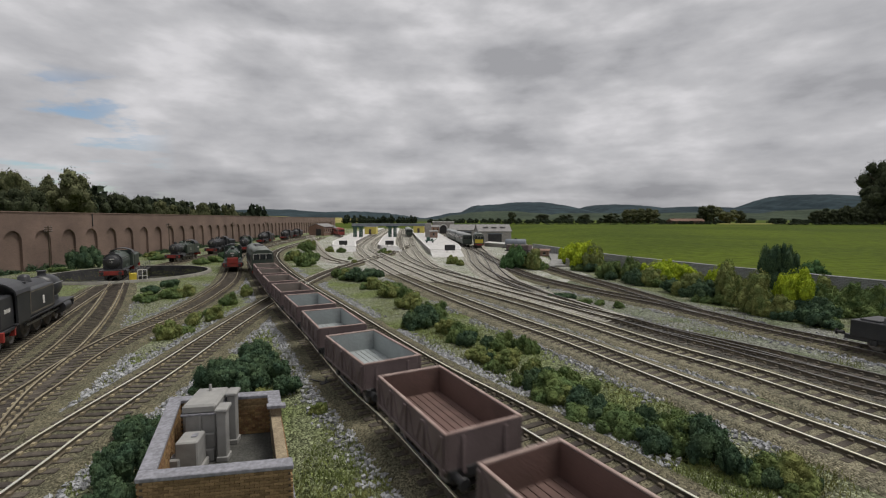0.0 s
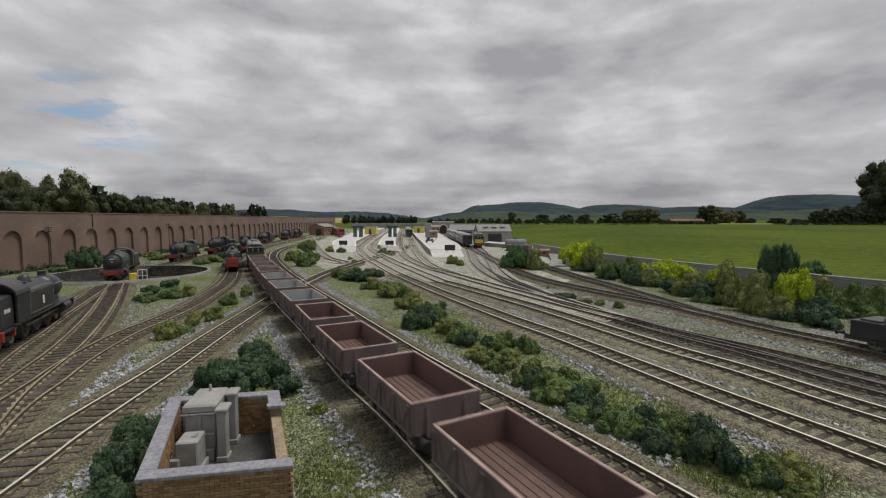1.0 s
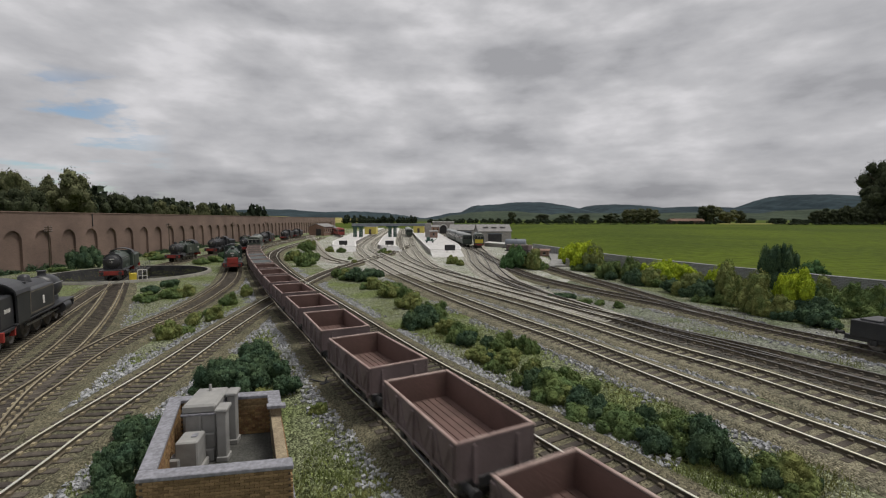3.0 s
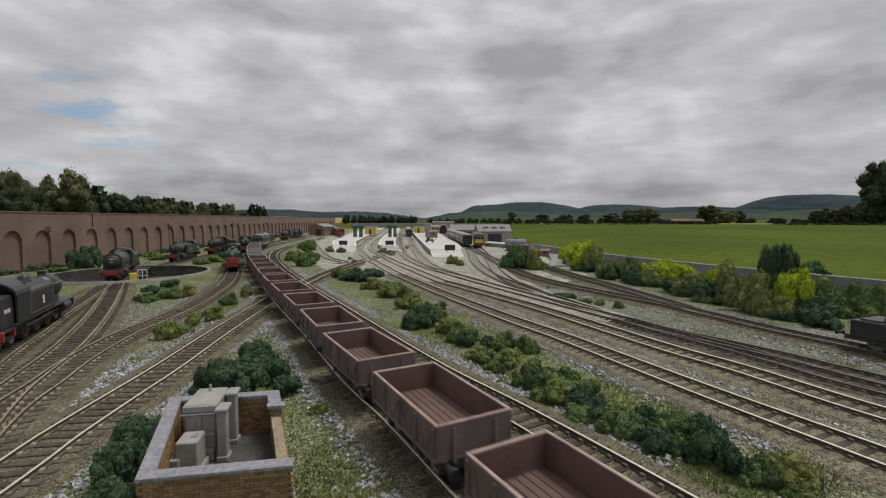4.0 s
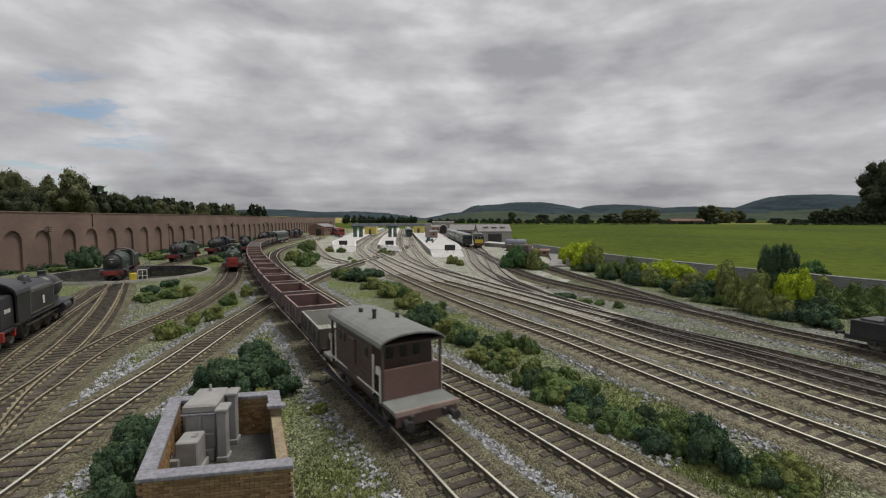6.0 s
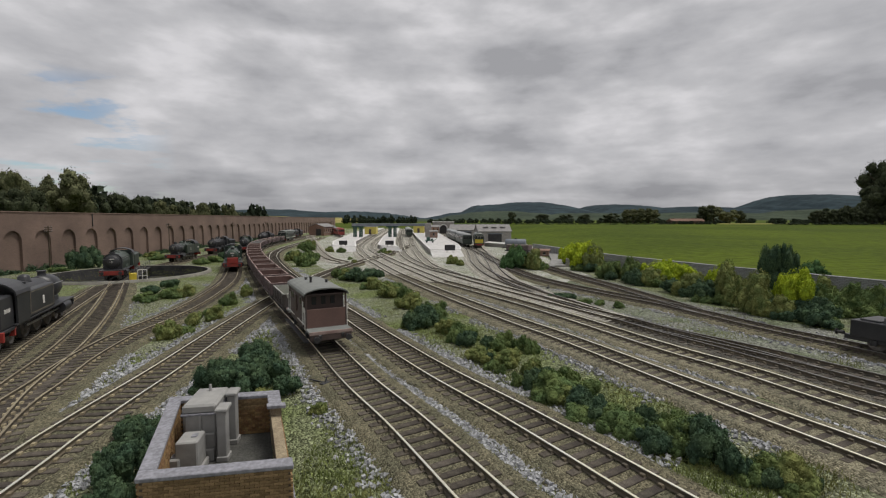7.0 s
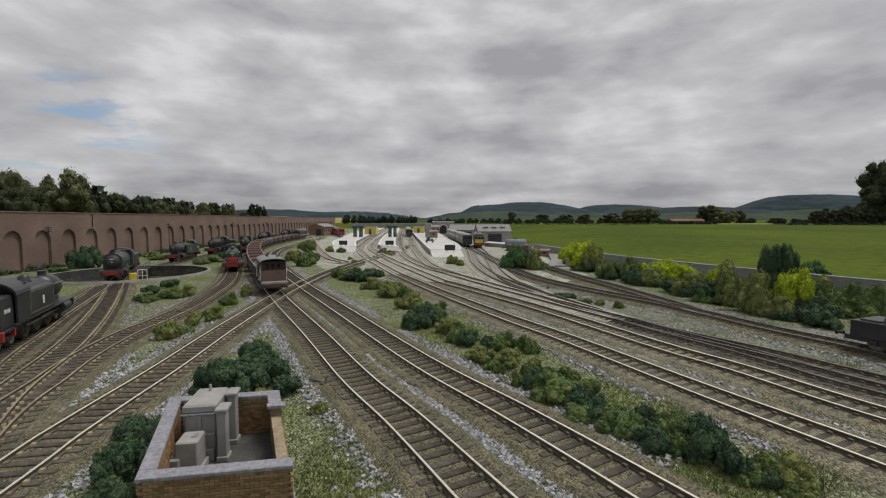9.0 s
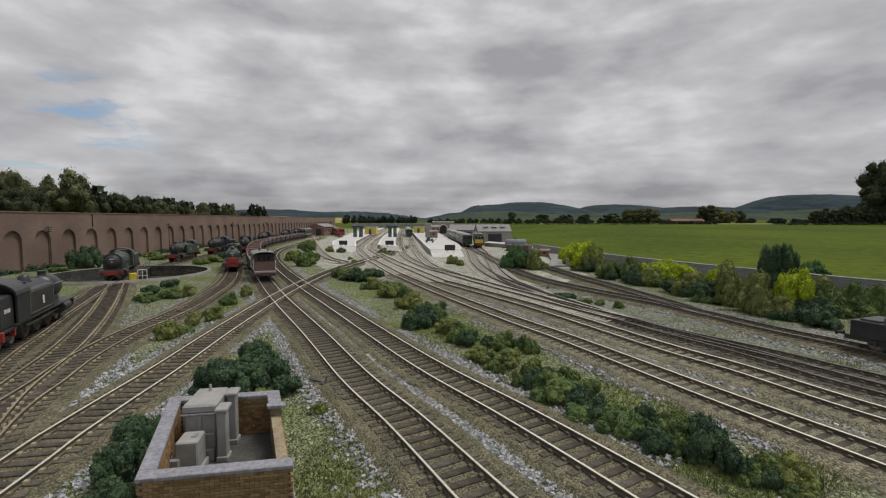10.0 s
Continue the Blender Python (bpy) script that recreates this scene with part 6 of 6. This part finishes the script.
# ---- bushes: x, y, breadth, height, colour ----
STRIP = [(127, 163, 22, 15, 2), (117, 166, 17, 12, 1), (108, 181, 27, 22, 0), (99, 191, 26, 20, 1), (83, 204, 28, 18, 1), (78, 219, 25, 16, 0), (63, 244, 34, 20, 1), (53, 257, 22, 19, 0), (73, 266, 27, 17, 1), (45, 303, 27, 15, 2), (26, 309, 25, 15, 2), (46, 339, 30, 21, 1), (17, 369, 37, 21, 1), (3, 387, 29, 19, 2), (-20, 408, 41, 28, 0), (-5, 443, 33, 22, 1), (-37, 500, 38, 22, 2), (-68, 574, 43, 25, 2)]
STRIP_FAR = [(-95, 635, 48, 24, 2), (-134, 717, 54, 31, 0), (-171, 760, 50, 29, 1), (-125, 773, 43, 21, 0), (-63, 596, 30, 22, 1), (-14, 470, 23, 18, 1), (57, 286, 18, 14, 2), (32, 291, 15, 11, 1), (98, 207, 16, 16, 0), (114, 173, 13, 11, 1), (60, 336, 21, 19, 1), (110, 199, 20, 17, 1), (71, 233, 23, 17, 0), (132, 160, 14, 12, 2)]
BY_COMPOUND = [(-113, 250, 40, 27, 0), (-133, 257, 28, 22, 0), (-105, 268, 32, 24, 0), (-90, 250, 22, 14, 0), (-130, 309, 26, 19, 0), (-120, 288, 30, 24, 0), (-140, 252, 14, 10, 0), (-97, 236, 20, 12, 2), (-128, 184, 22, 20, 0), (-137, 198, 20, 15, 0), (-121, 165, 20, 19, 0), (-130, 172, 16, 14, 0), (-113, 148, 20, 16, 0), (-119, 139, 17, 13, 0), (-62, 224, 13, 9, 2)]
IN_YARD = [(-357, 535, 37, 20, 1), (-343, 562, 42, 22, 1), (-325, 574, 32, 20, 2), (-386, 596, 34, 16, 0), (-395, 650, 36, 18, 0), (-229, 369, 25, 18, 2), (-233, 419, 24, 18, 2), (-224, 443, 28, 19, 2), (-247, 517, 29, 21, 1), (-252, 574, 25, 18, 2), (-223, 387, 19, 12, 1), (-235, 456, 23, 14, 1), (-531, 990, 48, 20, 1), (-527, 1040, 58, 26, 1), (-551, 1130, 42, 26, 0), (-690, 1098, 52, 21, 1), (-722, 908, 66, 60, 0), (-720, 840, 42, 16, 1), (-755, 1181, 59, 22, 2)]
ISLAND = [(-294, 950, 59, 41, 1), (-355, 1068, 53, 37, 2), (-314, 1068, 53, 37, 1), (-420, 1389, 61, 43, 1), (-440, 1500, 57, 42, 2), (-470, 1523, 57, 38, 1), (-385, 1140, 35, 25, 0), (-340, 1353, 43, 22, 2), (-300, 1330, 41, 20, 1), (-172, 1300, 40, 20, 1), (-150, 1270, 38, 18, 2), (16, 1015, 32, 26, 2), (21, 990, 32, 22, 2), (35, 960, 25, 15, 2), (-197, 1000, 20, 13, 2), (-226, 1098, 16, 11, 1)]
EAST = [(147, 900, 58, 53, 4), (149, 960, 45, 51, 1), (176, 890, 43, 42, 2), (192, 880, 38, 21, 1), (277, 877, 60, 49, 3), (280, 964, 48, 42, 3), (287, 858, 48, 49, 2), (277, 747, 45, 40, 1), (303, 714, 48, 44, 1), (333, 693, 51, 38, 3), (313, 666, 37, 29, 2), (348, 655, 40, 31, 3), (319, 584, 39, 32, 2), (321, 545, 40, 30, 0), (334, 527, 39, 46, 2), (358, 584, 29, 41, 3), (330, 480, 44, 44, 2), (352, 501, 37, 30, 0), (473, 635, 46, 76, 0)]
EAST_NEAR = [(567, 691, 48, 41, 4), (366, 466, 37, 49, 3), (339, 446, 32, 24, 2), (362, 434, 37, 28, 0), (346, 417, 32, 20, 0), (401, 466, 40, 36, 1), (427, 471, 40, 38, 1), (432, 453, 39, 38, 1), (427, 510, 31, 33, 2), (341, 466, 28, 22, 0), (290, 683, 38, 29, 0), (310, 606, 37, 22, 0), (143, 566, 24, 8, 0), (154, 554, 25, 10, 0), (167, 524, 20, 9, 1), (182, 517, 19, 10, 1), (196, 500, 18, 10, 1), (156, 984, 36, 36, 2), (290, 1068, 40, 27, 3)]
for group in (STRIP, STRIP_FAR, BY_COMPOUND, IN_YARD, ISLAND, EAST, EAST_NEAR):
    for x, y, w, h, kind in group:
        grow = random.Random(x * 31 + y).uniform(0.78, 0.98)
        if group in (EAST, EAST_NEAR) and w > 25:
            grow = {3: 1.28, 2: 1.15, 4: 1.15}.get(kind, 1.05)
        bush(x, y, w * grow, h * grow, kind)
        if group in (EAST, EAST_NEAR) and w > 30 and x > 250:
            # dark low growth at the foot of the hedge
            r = random.Random(x * 13 + y)
            bush(x + r.uniform(-10, 4), y - r.uniform(8, 16), w * r.uniform(0.6, 0.85), h * r.uniform(0.4, 0.6), r.choice((0, 0, 1)))
            bush(x + r.uniform(8, 20), y + r.uniform(-4, 14), w * r.uniform(0.6, 0.9), h * r.uniform(0.5, 0.75), r.choice((0, 1, 2)))
        if group in (STRIP, STRIP_FAR):
            # smaller clumps crowd round the larger ones along the strip
            r = random.Random(x * 17 + y)
            for k in range(2):
                d, side = r.uniform(-0.75, 0.75) * w, r.uniform(-0.28, 0.28) * w
                bush(x - 0.5 * d + 0.87 * side, y + 0.87 * d + 0.5 * side, w * r.uniform(0.45, 0.7), h * r.uniform(0.45, 0.8), r.choice((0, 1, 1, 2, kind)))


# ---- stones and grass ----
def scatter():
    rng = np.random.RandomState(11)
    lines = [np.array([(x, y) for x, y, h in spline(p, 6.0)]) for p in TRACKS.values()]
    allp = np.concatenate(lines)

    def clear(p):
        return np.sqrt(((allp - p) ** 2).sum(1).min())
    verts, faces, off = [], [], 0
    cube = np.array([(-1, -1, -1), (1, -1, -1), (1, 1, -1), (-1, 1, -1), (-1, -1, 1), (1, -1, 1), (1, 1, 1), (-1, 1, 1)], float)
    quads = np.array([(0, 3, 2, 1), (4, 5, 6, 7), (0, 1, 5, 4), (1, 2, 6, 5), (2, 3, 7, 6), (3, 0, 4, 7)])
    made = 0
    for key, reach, dens in (('A', 900, 3.2), ('B', 900, 3.0), ('C', 800, 1.6), ('L', 700, 2.0), ('L2', 700, 1.2), ('D', 600, 1.3), ('E', 620, 1.8), ('E0', 460, 0.8), ('F', 640, 1.7), ('Y1', 560, 0.8), ('Y2', 560, 0.7)):
        line = [p for p in spline(TRACKS[key], 2.0) if 60 < p[1] < reach]
        for x, y, h in line:
            for s in (-1, 1):
                if noise.noise((x * 0.02, y * 0.02, s * 3.7)) < -0.22:
                    continue
                for _ in range(rng.poisson(dens * (4.6 if y < 330 else 2.4))):
                    o = s * (22.0 + abs(rng.normal(0, 5.6)))
                    q = np.array((x - math.sin(h) * o, y + math.cos(h) * o)) + rng.normal(0, 1.2, 2)
                    if q[1] < 70 or clear(q) < 20.5:
                        continue
                    if key == 'A' and s > 0 and y < 330 and rng.random_sample() < 0.55:
                        continue
                    e = rng.uniform(0.35, 0.9) * rng.uniform(0.7, 1.15, 3)
                    a, b = rng.uniform(0, 6.28), rng.uniform(-0.6, 0.6)
                    R = np.array(Euler((b, rng.uniform(-0.6, 0.6), a)).to_matrix())
                    v = (cube * e + rng.normal(0, 0.22, (8, 3))) @ R.T + np.array((q[0], q[1], e[2] * 0.55))
                    verts.append(v * MM)
                    faces.append(quads + off)
                    off += 8
                    made += 1
    me = bpy.data.meshes.new("loose_stones")
    me.from_pydata(np.concatenate(verts).tolist(), [], np.concatenate(faces).tolist())
    me.materials.append(STONE)
    tagged(new("loose_stones", me), "loose grey granite chips along the tracks", "stones", "", "stuff")
    # thin static grass
    v, f, off = [], [], 0
    tries = 0
    while off < 3 * 62000 and tries < 170000:
        tries += 1
        d = 90 + 800 * rng.random_sample() ** 1.8
        px = rng.uniform(-0.95, 0.95)
        q = np.array((px * d, d))
        g = noise.noise((q[0] * 0.022, q[1] * 0.022, 9.1)) + 0.4 * noise.noise((q[0] * 0.09, q[1] * 0.09, 2.0))
        near_compound = math.exp(-((q[0] + 42) / 30) ** 2 - ((q[1] - 195) / 60) ** 2)
        strip = max(math.exp(-((q[0] - cx) / 28) ** 2 - ((q[1] - cy) / 70) ** 2) for cx, cy in ((-110, 660), (-45, 500), (5, 400), (55, 290), (105, 190), (-330, 560), (-240, 430)))
        if g + 0.9 * near_compound + 0.6 * strip < -0.12 + 0.35 * rng.random_sample() or clear(q) < 16.5 + rng.uniform(0, 3):
            continue
        if abs(q[0] + 87) < 30 and abs(q[1] - 173) < 36:
            continue
        for _ in range(1 if d > 400 else 2):
            a, hgt = rng.uniform(0, 6.28), rng.uniform(1.0, 2.6)
            w = rng.uniform(0.14, 0.3)
            p = q + rng.normal(0, 1.5, 2)
            lean = rng.normal(0, 0.8, 2)
            v += [(p[0] - w * math.cos(a), p[1] - w * math.sin(a), 0), (p[0] + w * math.cos(a), p[1] + w * math.sin(a), 0), (p[0] + lean[0], p[1] + lean[1], hgt)]
            f.append((off, off + 1, off + 2))
            off += 3
    me = bpy.data.meshes.new("static_grass")
    me.from_pydata((np.array(v) * MM).tolist(), [], f)
    me.materials.append(GRASS)
    tagged(new("static_grass", me), "short olive green static grass between the tracks", "grass", "", "stuff")


GRASS = material("static_grass", (0.155, 0.195, 0.06), 0.9, 0, (0.215, 0.22, 0.085), 40, 4, 0, -0.35, "world")
scatter()


def point_lever(x, y, turn):
    p = thing("point_lever", "small black point lever box beside the track", "point lever", "point levers")
    put(p, x, y, 0, turn)
    part("case", box(B(), -3, 3, -1.6, 1.6, 0, 2.6, 0.3), BLACK, p)
    part("lever", rod(B(), (0, 0, 2.4), (2.2, 0, 5.5), 0.4, 0.3, 8), BLACK, p)
    part("stretcher_rod", box(B(), -0.4, 0.4, 1.6, 12, 1.9, 2.5), BLACK, p)


for x, y, a in ((136, 420, 60), (158, 398, 60), (96, 560, 55), (-70, 262, 60), (-250, 330, 110), (-300, 395, 120), (150, 640, 60)):
    point_lever(x, y, a)

motions()
